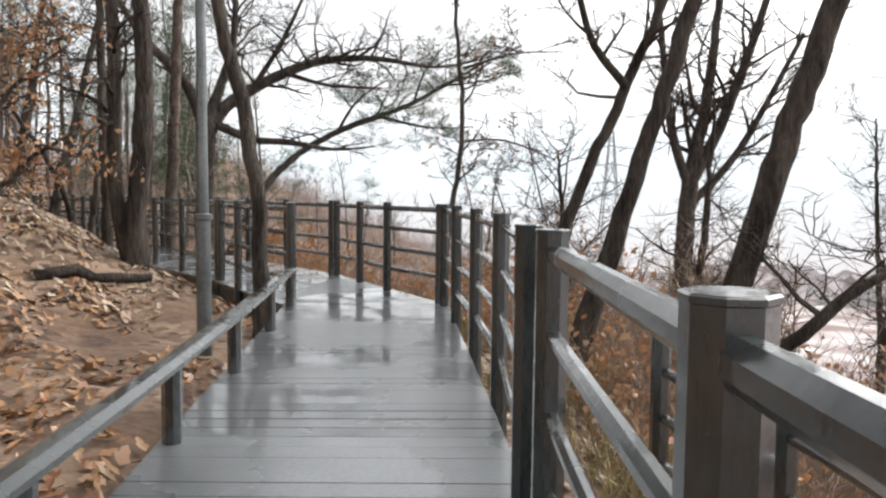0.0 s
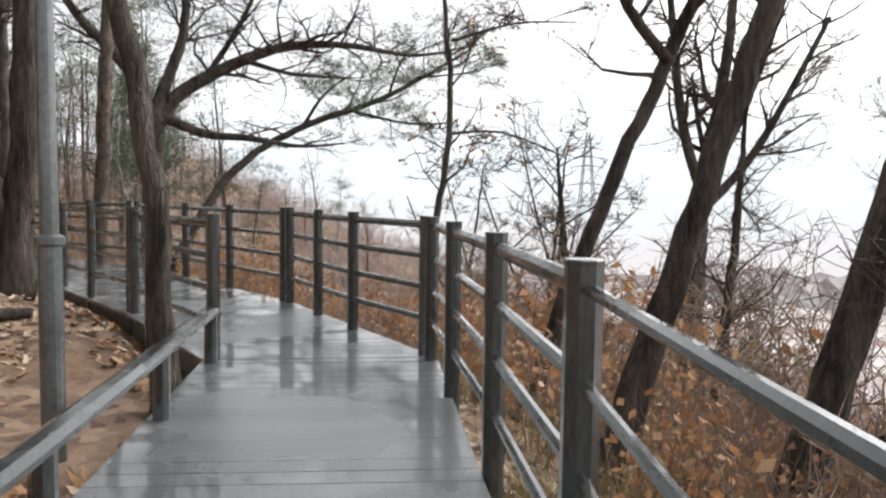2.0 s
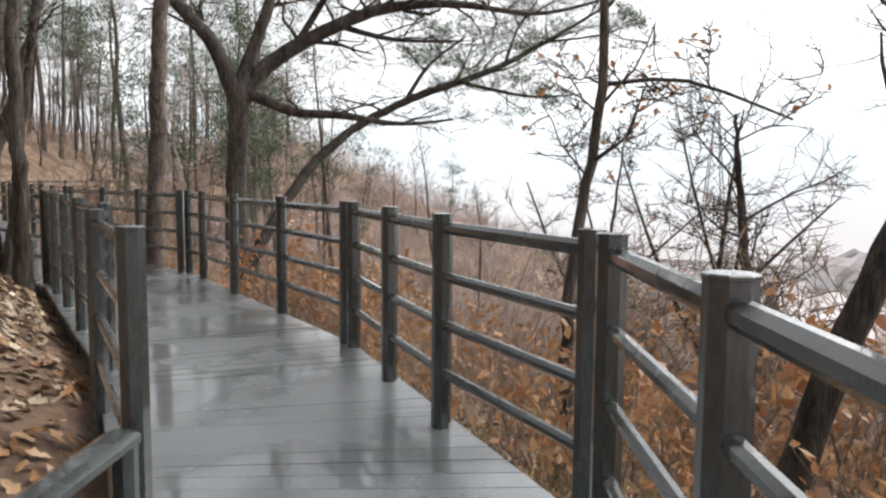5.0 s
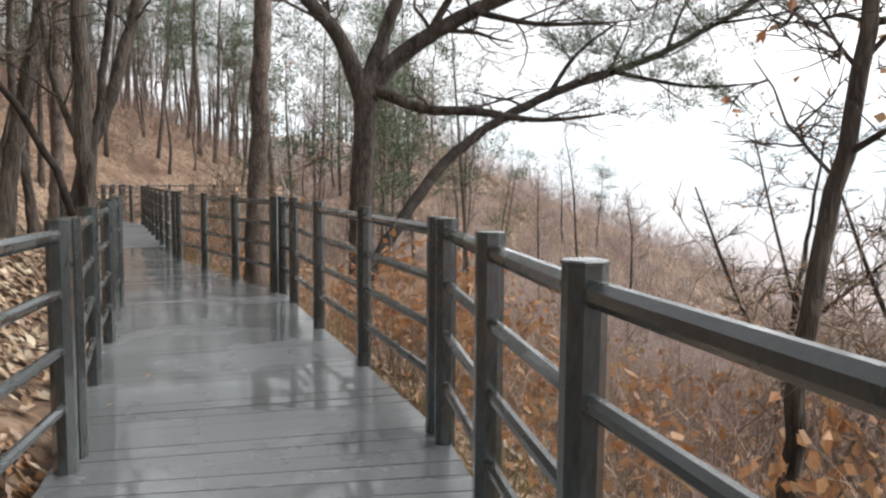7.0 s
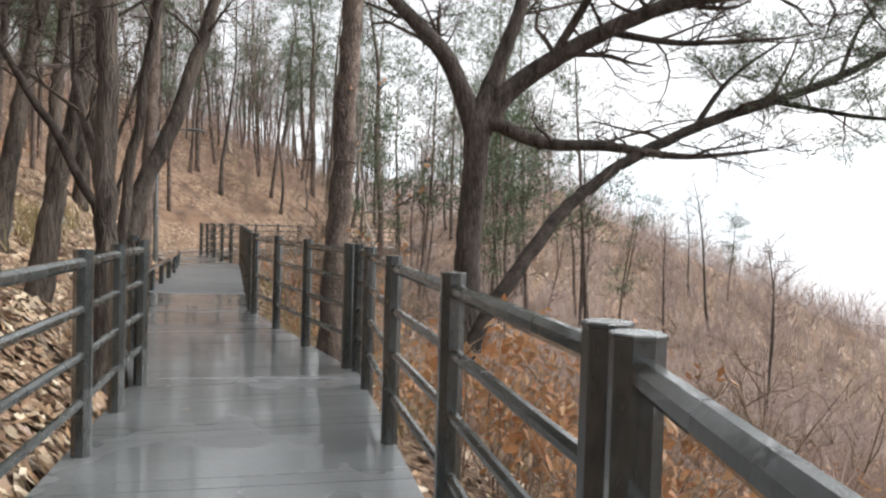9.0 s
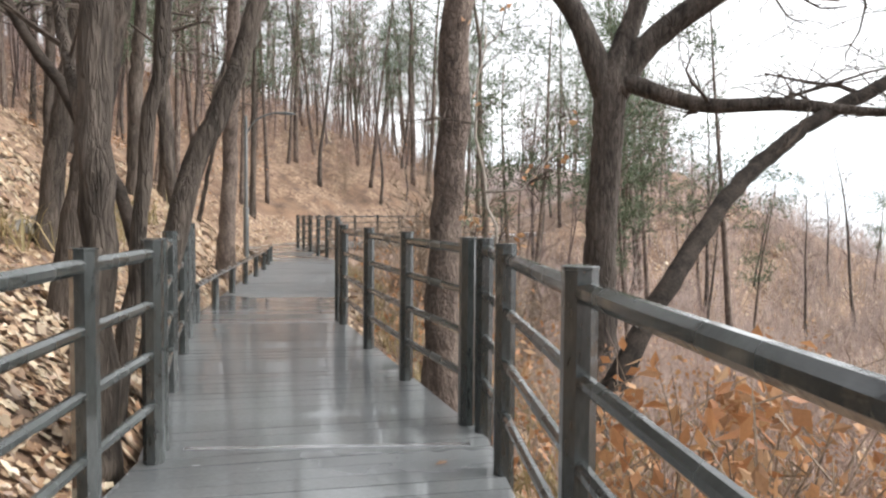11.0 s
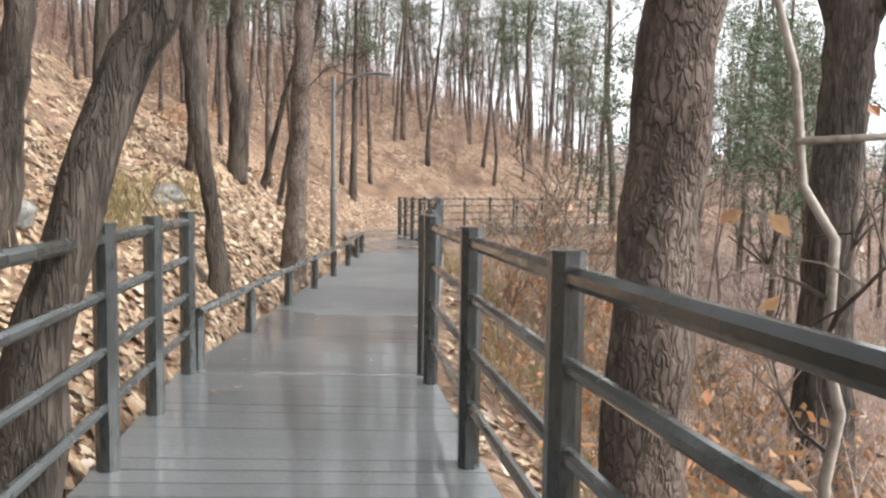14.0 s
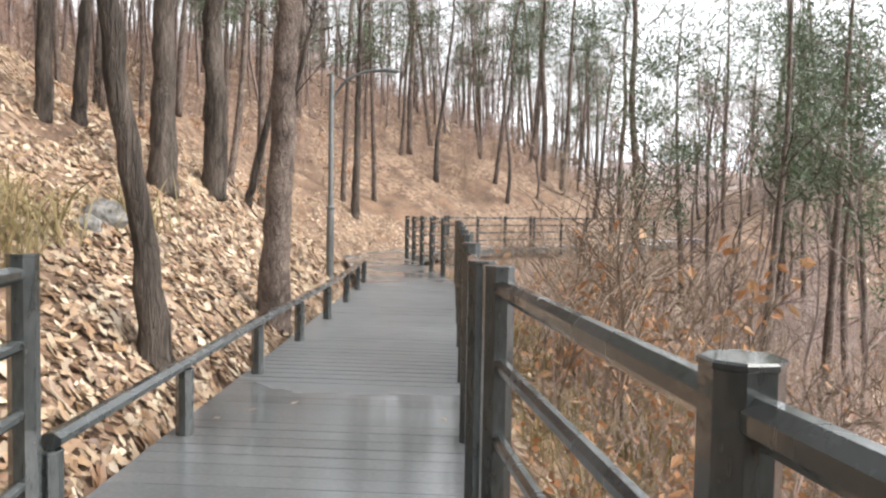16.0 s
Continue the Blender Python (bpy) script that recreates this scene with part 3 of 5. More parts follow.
def leaf_cluster(name, tips, rng, share, per, size, wide, mat, parent, hang=True, label=""):
    verts, faces = [], []
    for p, d in tips:
        if rng.random() > share:
            continue
        for _ in range(per):
            v = Vector((rng.gauss(0, 1), rng.gauss(0, 1), rng.gauss(-0.9 if hang else 0.25, 0.7)))
            q = p + Vector((rng.gauss(0, 0.06), rng.gauss(0, 0.06), rng.gauss(0, 0.05)))
            blade(verts, faces, q, v, size * rng.uniform(0.6, 1.2), wide * rng.uniform(0.7, 1.2), rng)
    if verts:
        ob = new(name, from_lists(name, verts, faces, mat))
        ob.parent = parent
        if label:
            ob["label"] = label


def tree(x, y, label, trunk, limbs=(), count=14, reach=1.6, level=2, span=(0.45, 1.0), bark=None, seed=1, leaves=0.0, group="", name="tree", z=None, wob=0.05, thin=0.45, sides=12, needles=0.0):
    """trunk: (dx, dy, z above the deck, radius) points, the first one at the ground; limbs: lists of the same kind."""
    rng = random.Random(seed)
    bark = bark or M_BARK
    g = (ground_at(x, y) if z is None else z) - 0.1
    base = tagged(new(name), label, "tree", group)
    base.matrix_basis = pose(x, y, g)
    bm, tw, tips = bmesh.new(), bmesh.new(), []
    pts = [(0, 0, 0)] + [(p[0], p[1], p[2] - g) for p in trunk[1:]]
    rad = [trunk[0] * 1.25] + [p[3] for p in trunk[1:]]
    line, rr = smooth_line(pts, rad, 0.18)
    jit = [Vector((rng.gauss(0, 0.012), rng.gauss(0, 0.012), 0)) for _ in line]
    line = [a + b for a, b in zip(line, jit)]
    ring_tube(bm, line, rr, sides, wob, rng)
    sprout(tw, line, rr, rng, count, reach, level, span, 0.35, tips, 4, thin)
    for lm in limbs:
        lp, lr = smooth_line([(p[0], p[1], p[2] - g) for p in lm], [p[3] for p in lm], 0.22)
        lb = bmesh.new()
        ring_tube(lb, lp, lr, 10, wob, rng)
        part("limb", lb, bark, base, smooth=True)
        sprout(tw, lp, lr, rng, max(5, int(len(lp) * 0.75)), reach * 0.75, level, (0.2, 1.0), 0.25, tips, 4, 0.5)
    part("trunk", bm, bark, base, smooth=True)
    part("crown", tw, M_TWIG, base)
    if needles:
        verts, faces = [], []
        for p, d in tips:
            if p.length < needles:
                continue
            for _ in range(18):
                v = (d + Vector((rng.gauss(0, 0.8), rng.gauss(0, 0.8), rng.gauss(0.3, 0.7)))).normalized()
                blade(verts, faces, p + Vector((rng.gauss(0, 0.1), rng.gauss(0, 0.1), rng.gauss(0, 0.06))), v, rng.uniform(0.09, 0.18), 0.006, rng)
        part_ob = new("foliage", from_lists("foliage", verts, faces, M_NEEDLE))
        part_ob.parent = base
    if leaves:
        leaf_cluster("foliage", tips, rng, leaves, 2, 0.075, 0.022, M_DEADLEAF, base, True, "withered brown leaves")
    return base


BARE = "bare grey-brown tree standing on the leaf-covered slope"
# trees on the valley side of the first stretch
tree(1.6, 10.3, "slender bare tree leaning over the valley", [0.09, (0.68, 0, 0.9, 0.08), (1.35, 0.05, 2.5, 0.072), (1.85, 0, 3.8, 0.06), (2.6, 0, 6.6, 0.04)], [[(1.4, 0, 2.6, 0.06), (0.95, -0.1, 3.1, 0.05), (0.78, -0.1, 3.6, 0.04), (0.5, -0.2, 4.6, 0.02)]], 12, 1.2, 2, (0.4, 1), seed=3)
tree(1.95, 8.12, "dark bare tree leaning out past the railing", [0.11, (0.62, 0, 1.2, 0.09), (1.1, 0, 2.8, 0.085), (1.75, 0, 5.0, 0.07), (2.4, 0, 7.6, 0.05)], [], 10, 1.5, 2, (0.55, 1), seed=4)
tree(6.4, 19.0, "many-stemmed bare tree on the valley slope", [0.27, (0.0, 0, -1.0, 0.24), (0.1, 0, 1.5, 0.2), (0.5, 0, 4.0, 0.12), (0.8, 0, 8.0, 0.05)],
     [[(0.1, 0, 1.5, 0.16), (0.9, 0, 3.2, 0.13), (1.8, 0, 6.0, 0.08), (2.4, 0, 9.0, 0.04)], [(0.1, 0, 1.4, 0.13), (-0.5, -0.3, 3.0, 0.1), (-0.9, -0.3, 6.0, 0.06), (-1.4, -0.2, 8.4, 0.03)], [(0.1, 0, 1.0, 0.12), (1.4, 0.3, 2.4, 0.09), (2.8, 0.2, 5.2, 0.05)]], 16, 2.0, 2, (0.45, 1), M_OAKBARK, seed=5)
tree(3.3, 8.1, "thick dark leaning tree below the railing", [0.16, (0.3, 0, 0.0, 0.145), (0.72, 0, 1.5, 0.14), (1.35, 0, 3.5, 0.12), (2.5, 0, 7.2, 0.09)], [[(0.5, -0.3, -0.4, 0.07), (0.75, -0.7, -0.06, 0.065), (1.1, -0.7, 0.28, 0.055), (1.55, -0.7, 0.55, 0.04), (2.1, -0.6, 0.6, 0.02)]], 12, 1.5, 2, (0.5, 1), seed=6)
tree(0.65, 12.0, "thin young tree with a few withered leaves", [0.05, (0.05, 0, 0.6, 0.045), (0.2, 0, 1.6, 0.04), (0.25, 0, 2.6, 0.035), (0.12, 0, 4.2, 0.026), (0.2, 0, 6.0, 0.012)], [[(0.22, 0, 2.0, 0.02), (0.9, 0.2, 2.05, 0.016), (1.7, 0.2, 1.75, 0.01)], [(0.25, 0, 3.1, 0.02), (1.0, 0.1, 3.35, 0.014), (1.8, 0.2, 3.4, 0.008)]], 14, 0.9, 2, (0.3, 1), seed=7, leaves=0.035)
for i, (x, y, dx, h, s) in enumerate([(9.5, 16, 0.6, 8, 21), (12, 20, -0.3, 9, 22), (11, 13, 0.8, 8, 23), (5.2, 14.5, 0.3, 6, 24), (15, 24, 0.4, 10, 25), (3.4, 16.5, -0.3, 5, 26), (7.5, 11, 0.7, 7, 27), (13.5, 15.5, 0.2, 8, 28)]):
    g0 = ground_at(x, y)
    tree(x, y, "thin bare tree on the valley slope", [0.1, (dx * 0.4, 0, g0 + h * 0.35, 0.085), (dx, 0.1, g0 + h * 0.7, 0.06), (dx * 1.4, 0.2, g0 + h, 0.02)], [], 16, 1.5, 2, (0.3, 1), seed=s, group="slope trees", sides=8)

# small spreading trees further down the valley slope
for x, y, top, sd in ((1.4, 20.5, 2.0, 51), (3.0, 18.4, 2.4, 52)):
    g0 = ground_at(x, y)
    h = top - g0
    tree(x, y, "small spreading bare tree on the valley slope", [0.07, (0.1, 0, g0 + h * 0.3, 0.055), (0.3, 0.1, g0 + h * 0.65, 0.035), (0.5, 0.1, top, 0.012)],
         [[(0.05, 0, g0 + h * 0.25, 0.045), (-0.7, 0.2, g0 + h * 0.55, 0.03), (-1.3, 0.2, g0 + h * 0.85, 0.012)], [(0.15, 0, g0 + h * 0.4, 0.04), (1.1, -0.2, g0 + h * 0.6, 0.025), (1.9, -0.2, g0 + h * 0.75, 0.01)], [(0.2, 0, g0 + h * 0.5, 0.03), (-0.2, 0.3, g0 + h * 0.8, 0.02), (-0.5, 0.4, g0 + h * 1.05, 0.008)]], 10, 0.9, 2, (0.3, 1), seed=sd, group="slope trees", sides=8, leaves=0.03)

# trees on the hill side of the first stretch
tree(-3.3, 6.9, "young oak holding reddish withered leaves", [0.06, (-0.1, 0.1, 0.9, 0.05), (-0.3, 0.1, 1.9, 0.04), (-0.3, 0.2, 3.2, 0.02)], [[(-0.1, 0.1, 1.0, 0.03), (0.3, 0.3, 1.5, 0.02), (0.7, 0.4, 1.75, 0.01)], [(-0.2, 0.1, 1.4, 0.03), (0.2, 0.2, 2.1, 0.02), (0.6, 0.4, 2.5, 0.01)]], 9, 0.9, 2, (0.35, 1), seed=40, leaves=0.3)
tree(-4.4, 8.3, "young oak holding reddish withered leaves", [0.06, (0.1, 0.1, 0.9, 0.05), (0.2, 0.1, 1.9, 0.04), (0.1, 0.2, 3.4, 0.02)], [], 10, 1.0, 2, (0.35, 1), seed=41, leaves=0.25)
tree(-1.08, 7.82, "rough-barked tree growing against the deck edge", [0.10, (-0.02, 0, 0.5, 0.08), (-0.05, 0, 1.2, 0.075), (-0.25, 0.05, 2.3, 0.07), (-0.45, 0.05, 3.1, 0.065), (-0.6, 0, 5.2, 0.05)], [], 8, 1.3, 2, (0.7, 1), seed=8)
tree(-3.45, 10.3, "twin-stemmed tree in the hollow of the bend", [0.17, (0.05, 0, 0.8, 0.14), (0.2, 0, 2.4, 0.12), (0.15, 0, 4.5, 0.1), (0.3, 0, 7.5, 0.05)], [[(-0.05, 0, 0.3, 0.11), (-0.22, 0, 1.4, 0.1), (-0.2, 0, 3.2, 0.085), (-0.4, 0, 6.5, 0.04)]], 12, 1.5, 2, (0.5, 1), seed=9)
tree(-6.08, 14.38, "slim tree leaning over the hill railing", [0.055, (0.12, 0.12, 1.2, 0.045), (0.2, 0.2, 2.2, 0.042), (0.32, 0.28, 3.2, 0.038), (0.6, 0.5, 6.0, 0.02)], [], 10, 1.2, 2, (0.45, 1), seed=10)
tree(-8.05, 15.15, "grey trunk leaning on the bank", [0.13, (0.1, 0.15, 1.6, 0.105), (0.3, 0.3, 2.7, 0.095), (0.6, 0.6, 5.5, 0.04)], [], 10, 1.2, 2, (0.45, 1), seed=37)
tree(-5.0, 16.85, "pale sapling with a few orange leaves by the railing", [0.016, (0.19, -0.22, 0.85, 0.014), (0.10, -0.25, 1.28, 0.012), (0.05, -0.27, 1.56, 0.011), (0.02, -0.27, 1.8, 0.010), (0.05, -0.23, 2.6, 0.006)], [[(0.08, -0.27, 1.39, 0.011), (0.28, -0.07, 1.41, 0.009), (0.37, 0.03, 1.55, 0.006), (0.5, 0.15, 1.8, 0.004)]], 7, 0.5, 1, (0.3, 1), M_PALE, seed=30, leaves=0.06, sides=7)
tree(-5.5, 13.95, "rough-barked tree pressed against the hill railing", [0.10, (-0.02, 0.02, 0.9, 0.085), (-0.05, 0.05, 2.2, 0.08), (-0.1, 0.1, 4.2, 0.07), (-0.2, 0.2, 7.0, 0.04)], [[(-0.05, 0, 1.6, 0.04), (-0.5, 0.1, 2.4, 0.03), (-0.8, 0.3, 3.5, 0.02)]], 10, 1.2, 2, (0.45, 1), seed=11)
tree(-7.32, 15.45, "leaning tree with furrowed bark behind the hill railing", [0.13, (-0.02, 0.2, 0.9, 0.10), (-0.02, 0.42, 1.6, 0.095), (0.05, 0.7, 2.2, 0.09), (0.1, 1.0, 3.0, 0.08), (0.3, 1.8, 5.5, 0.04)], [], 10, 1.2, 2, (0.5, 1), seed=12)
tree(-6.66, 15.09, "thin dark leaning stem behind the hill railing", [0.055, (-0.04, -0.03, 0.46, 0.05), (-0.17, -0.14, 1.21, 0.046), (-0.44, -0.37, 1.96, 0.042), (-0.92, -0.77, 3.0, 0.03), (-1.5, -1.2, 4.4, 0.015)], [], 8, 0.9, 2, (0.5, 1), M_WETBARK, seed=13)
tree(-11.2, 18.6, "slim tree leaning over the leafy slope", [0.11, (-0.02, -0.1, 0.93, 0.085), (-0.04, -0.22, 1.7, 0.08), (-0.03, -0.32, 2.4, 0.075), (0.0, -0.4, 3.2, 0.065), (0.2, -0.5, 6.0, 0.03)], [], 10, 1.2, 2, (0.5, 1), seed=14)
tree(-12.9, 20.65, "straight pine trunk beside the low rail", [0.17, (0.05, 0.0, 0.9, 0.145), (0.1, 0.05, 2.2, 0.13), (0.15, 0.1, 4.5, 0.115), (0.1, 0.2, 9.0, 0.06)], [], 10, 1.5, 2, (0.6, 1), M_PINEBARK, 15)
tree(-16.6, 22.0, "dark curved tree on the upper slope", [0.17, (0.1, 0, 2.9, 0.15), (-0.05, 0, 3.8, 0.14), (0.1, 0, 5.0, 0.12), (0.0, 0.2, 8.5, 0.05)], [], 12, 1.4, 2, (0.5, 1), seed=16)
tree(-16.1, 20.98, "straight tree on the upper slope", [0.17, (0.0, 0, 2.9, 0.15), (0.05, 0, 4.0, 0.14), (0.3, 0, 6.0, 0.1), (0.4, 0.2, 9.5, 0.05)], [], 12, 1.4, 2, (0.5, 1), seed=17)

for x, y, dx, h, r, sd in ((-17.4, 19.86, 0.2, 7, 0.10, 31), (-17.6, 20.4, 0.5, 6.5, 0.09, 32), (-17.6, 23.2, 1.3, 6, 0.06, 33), (-17.2, 23.3, 0.9, 5, 0.05, 34), (-25.4, 32.0, 0.1, 8, 0.12, 35), (-10.8, 16.4, 0.9, 7, 0.12, 36)):
    g0 = ground_at(x, y)
    tree(x, y, "bare tree on the upper leafy slope", [r, (dx * 0.3, dx * 0.2, g0 + h * 0.3, r * 0.9), (dx * 0.7, dx * 0.5, g0 + h * 0.65, r * 0.7), (dx, dx * 0.7, g0 + h, r * 0.3)], [], 10, 1.2, 2, (0.4, 1), seed=sd, group="upper slope trees", sides=9)

# the big trees beyond the valley railing
tree(-5.42, 16.78, "stout pine trunk with plated bark against the railing", [0.16, (0.0, 0.0, 0.2, 0.14), (0.03, 0.0, 1.2, 0.125), (0.1, 0.02, 2.6, 0.115), (0.2, 0.05, 5.0, 0.10), (0.3, 0.1, 9.5, 0.05)], [], 10, 1.5, 2, (0.65, 1), M_PINEBARK, 18, sides=20, wob=0.06)
tree(-6.6, 22.6, "big forked oak with spreading bare limbs", [0.32, (0.0, 0.0, -0.6, 0.27), (-0.01, 0, 0.9, 0.235), (0.05, 0.05, 2.2, 0.225), (0.1, 0.07, 3.2, 0.24), (0.3, 0.3, 4.1, 0.15), (0.7, 0.55, 5.6, 0.12), (0.8, 0.6, 7.6, 0.06)],
     [[(0.05, 0.05, 3.0, 0.22), (-0.4, -0.2, 4.24, 0.16), (-0.95, -0.5, 4.95, 0.14), (-1.5, -0.8, 5.6, 0.11), (-2.2, -1.1, 6.9, 0.07), (-2.6, -1.3, 8.5, 0.03)],
      [(0.1, 0.05, 3.0, 0.24), (0.56, 0.34, 3.77, 0.19), (1.67, 0.63, 4.53, 0.16), (3.17, 1.0, 5.2, 0.13), (4.85, 1.3, 5.35, 0.09), (6.8, 1.8, 5.2, 0.05), (8.5, 2.1, 5.6, 0.02)],
      [(0.3, 0.1, 3.2, 0.14), (1.43, 0.0, 2.76, 0.11), (2.5, -0.07, 2.68, 0.09), (3.8, 0.1, 2.5, 0.05), (5.0, 0.2, 2.6, 0.02)],
      [(1.2, 0.5, 4.2, 0.09), (2.2, 0.3, 5.6, 0.07), (3.0, 0.2, 7.2, 0.03)], [(2.2, 0.7, 4.8, 0.08), (3.6, 0.4, 4.4, 0.05), (5.2, 0.2, 4.3, 0.02)]], 18, 2.2, 2, (0.7, 1), M_OAKBARK, seed=19, sides=16)
tree(-4.95, 18.35, "dark pine arching low out over the valley", [0.115, (0.3, 0.95, 0.2, 0.105), (0.85, 3.05, 1.85, 0.10), (2.07, 5.42, 3.1, 0.095), (4.27, 7.85, 4.3, 0.08), (6.9, 10.25, 6.2, 0.03)],
     [[(2.07, 5.42, 3.1, 0.06), (2.5, 6.4, 4.1, 0.04), (3.3, 7.2, 4.9, 0.02)], [(3.2, 6.6, 3.7, 0.055), (4.9, 7.2, 3.4, 0.035), (6.3, 7.7, 3.5, 0.015)], [(4.27, 7.85, 4.3, 0.05), (4.6, 8.9, 5.5, 0.035), (5.3, 9.6, 6.6, 0.012)], [(5.2, 8.7, 5.0, 0.04), (6.6, 9.0, 5.2, 0.025), (7.8, 9.4, 5.6, 0.012)]], 26, 1.3, 1, (0.3, 1), M_WETBARK, seed=20, needles=7.0)


# ---------------------------------------------------------------- woods
def bare_template(seed, h, r, lean, forked):
    """A bare woodland tree about h high, at the origin."""
    rng = random.Random(seed)
    base = tagged(new("bare_tree"), BARE, "tree", "woodland trees")
    bm, tw, tips = bmesh.new(), bmesh.new(), []
    pts, x, y = [], 0.0, 0.0
    for k in range(7):
        pts.append((x, y, h * k / 6))
        x += lean + rng.gauss(0, 0.12)
        y += rng.gauss(0, 0.12)
    line, rr = smooth_line(pts, [r * (1.3 if k == 0 else 1 - 0.14 * k) for k in range(7)], 0.5)
    ring_tube(bm, line, rr, 8, 0.05, rng)
    if forked:
        k = len(line) // 3
        p = line[k]
        d = Vector((rng.choice((-1, 1)) * 0.35, rng.uniform(-0.3, 0.3), 1))
        lp, lr = smooth_line([p, p + d * h * 0.2, p + d * h * 0.38 + Vector((0, 0, 0.3)), p + d * h * 0.52 + Vector((0, 0, 0.8))], [r * 0.6, r * 0.48, r * 0.3, r * 0.1], 0.5)
        ring_tube(bm, lp, lr, 7, 0.05, rng)
        sprout(tw, lp, lr, rng, 12, h * 0.16, 1, (0.2, 1), 0.5, tips, 3, 0.4, 0.011)
    sprout(tw, line, rr, rng, 28, h * 0.17, 1, (0.16, 1), 0.55, tips, 3, 0.35, 0.011)
    part("trunk", bm, M_OAKBARK, base, smooth=True)
    part("crown", tw, M_FARBARK, base)
    return base


def pine_template(seed, h, r):
    rng = random.Random(seed)
    base = tagged(new("pine_tree"), "tall slim pine with green needle tufts in its crown", "tree", "woodland pines")
    bm, tw, tips = bmesh.new(), bmesh.new(), []
    pts, x = [], 0.0
    for k in range(6):
        pts.append((x, rng.gauss(0, 0.1), h * k / 5))
        x += rng.gauss(0.08, 0.12)
    line, rr = smooth_line(pts, [r * (1 - 0.17 * k) for k in range(6)], 0.6)
    ring_tube(bm, line, rr, 8, 0.05, rng)
    sprout(tw, line, rr, rng, 19, h * 0.16, 1, (0.42, 1), 0.15, tips, 3, 0.3)
    part("trunk", bm, M_PINEBARK, base, smooth=True)
    part("crown", tw, M_TWIG, base)
    verts, faces = [], []
    for p, d in tips:
        for _ in range(7):
            v = (d + Vector((rng.gauss(0, 0.8), rng.gauss(0, 0.8), rng.gauss(0.25, 0.7)))).normalized()
            q = p + Vector((rng.gauss(0, 0.2), rng.gauss(0, 0.2), rng.gauss(0, 0.1)))
            blade(verts, faces, q, v, rng.uniform(0.18, 0.34), 0.018, rng)
    ob = new("foliage", from_lists("foliage", verts, faces, M_NEEDLE))
    ob.parent = base
    return base


def shrub_template(seed, h, leaves, per=2):
    rng = random.Random(seed)
    base = tagged(new("shrub"), "dry shrub of thin stems with withered leaves" if leaves else "leafless thicket of thin dark stems", "shrub", "undergrowth")
    tw, tips = bmesh.new(), []
    for _ in range(6 if leaves else 10):
        a, t = rng.uniform(0, 6.28), rng.uniform(0.1, 0.55)
        d = Vector((math.cos(a) * t, math.sin(a) * t, 1)).normalized()
        p, pts = Vector((rng.gauss(0, 0.15), rng.gauss(0, 0.15), -0.1)), []
        ln = h * rng.uniform(0.6, 1.1)
        for k in range(5):
            pts.append(p.copy())
            d = (d + Vector((rng.gauss(0, 0.12), rng.gauss(0, 0.12), 0))).normalized()
            p = p + d * ln / 4
        rad = [0.012 * (1 - 0.18 * k) for k in range(5)]
        ring_tube(tw, pts, rad, 3, cap=False)
        sprout(tw, pts, rad, rng, 4 if not leaves else 6, h * 0.3, 1 if not leaves else 0, (0.3, 1), 0.5, tips, 3, 0.6)
    part("stem_clump", tw, M_STEM, base)
    if leaves:
        leaf_cluster("foliage", tips, rng, leaves, per, 0.12, 0.03, M_DEADLEAF, base, True)
    return base


def grass_template(seed):
    rng = random.Random(seed)
    base = tagged(new("grass_tuft"), "tuft of dry straw-coloured grass", "grass", "dry grass tufts")
    verts, faces = [], []
    for _ in range(90):
        a, t = rng.uniform(0, 6.28), rng.uniform(0.05, 0.8)
        d = Vector((math.cos(a) * t, math.sin(a) * t, 1)).normalized()
        p = Vector((rng.gauss(0, 0.18), rng.gauss(0, 0.18), -0.05))
        ln, w = rng.uniform(0.3, 0.75), rng.uniform(0.004, 0.008)
        u = d.cross(Vector((rng.gauss(0, 1), rng.gauss(0, 1), 0.1))).normalized() * w
        m = p + d * ln * 0.55
        e = p + d * ln * 0.9 + Vector((d.x, d.y, -0.35)) * ln * 0.3
        k = len(verts)
        verts.extend((tuple(p - u), tuple(p + u), tuple(m + u), tuple(m - u), tuple(e)))
        faces.extend(((k, k + 1, k + 2, k + 3), (k + 3, k + 2, k + 4)))
    ob = new("clump", from_lists("clump", verts, faces, M_STRAW))
    ob.parent = base
    return base


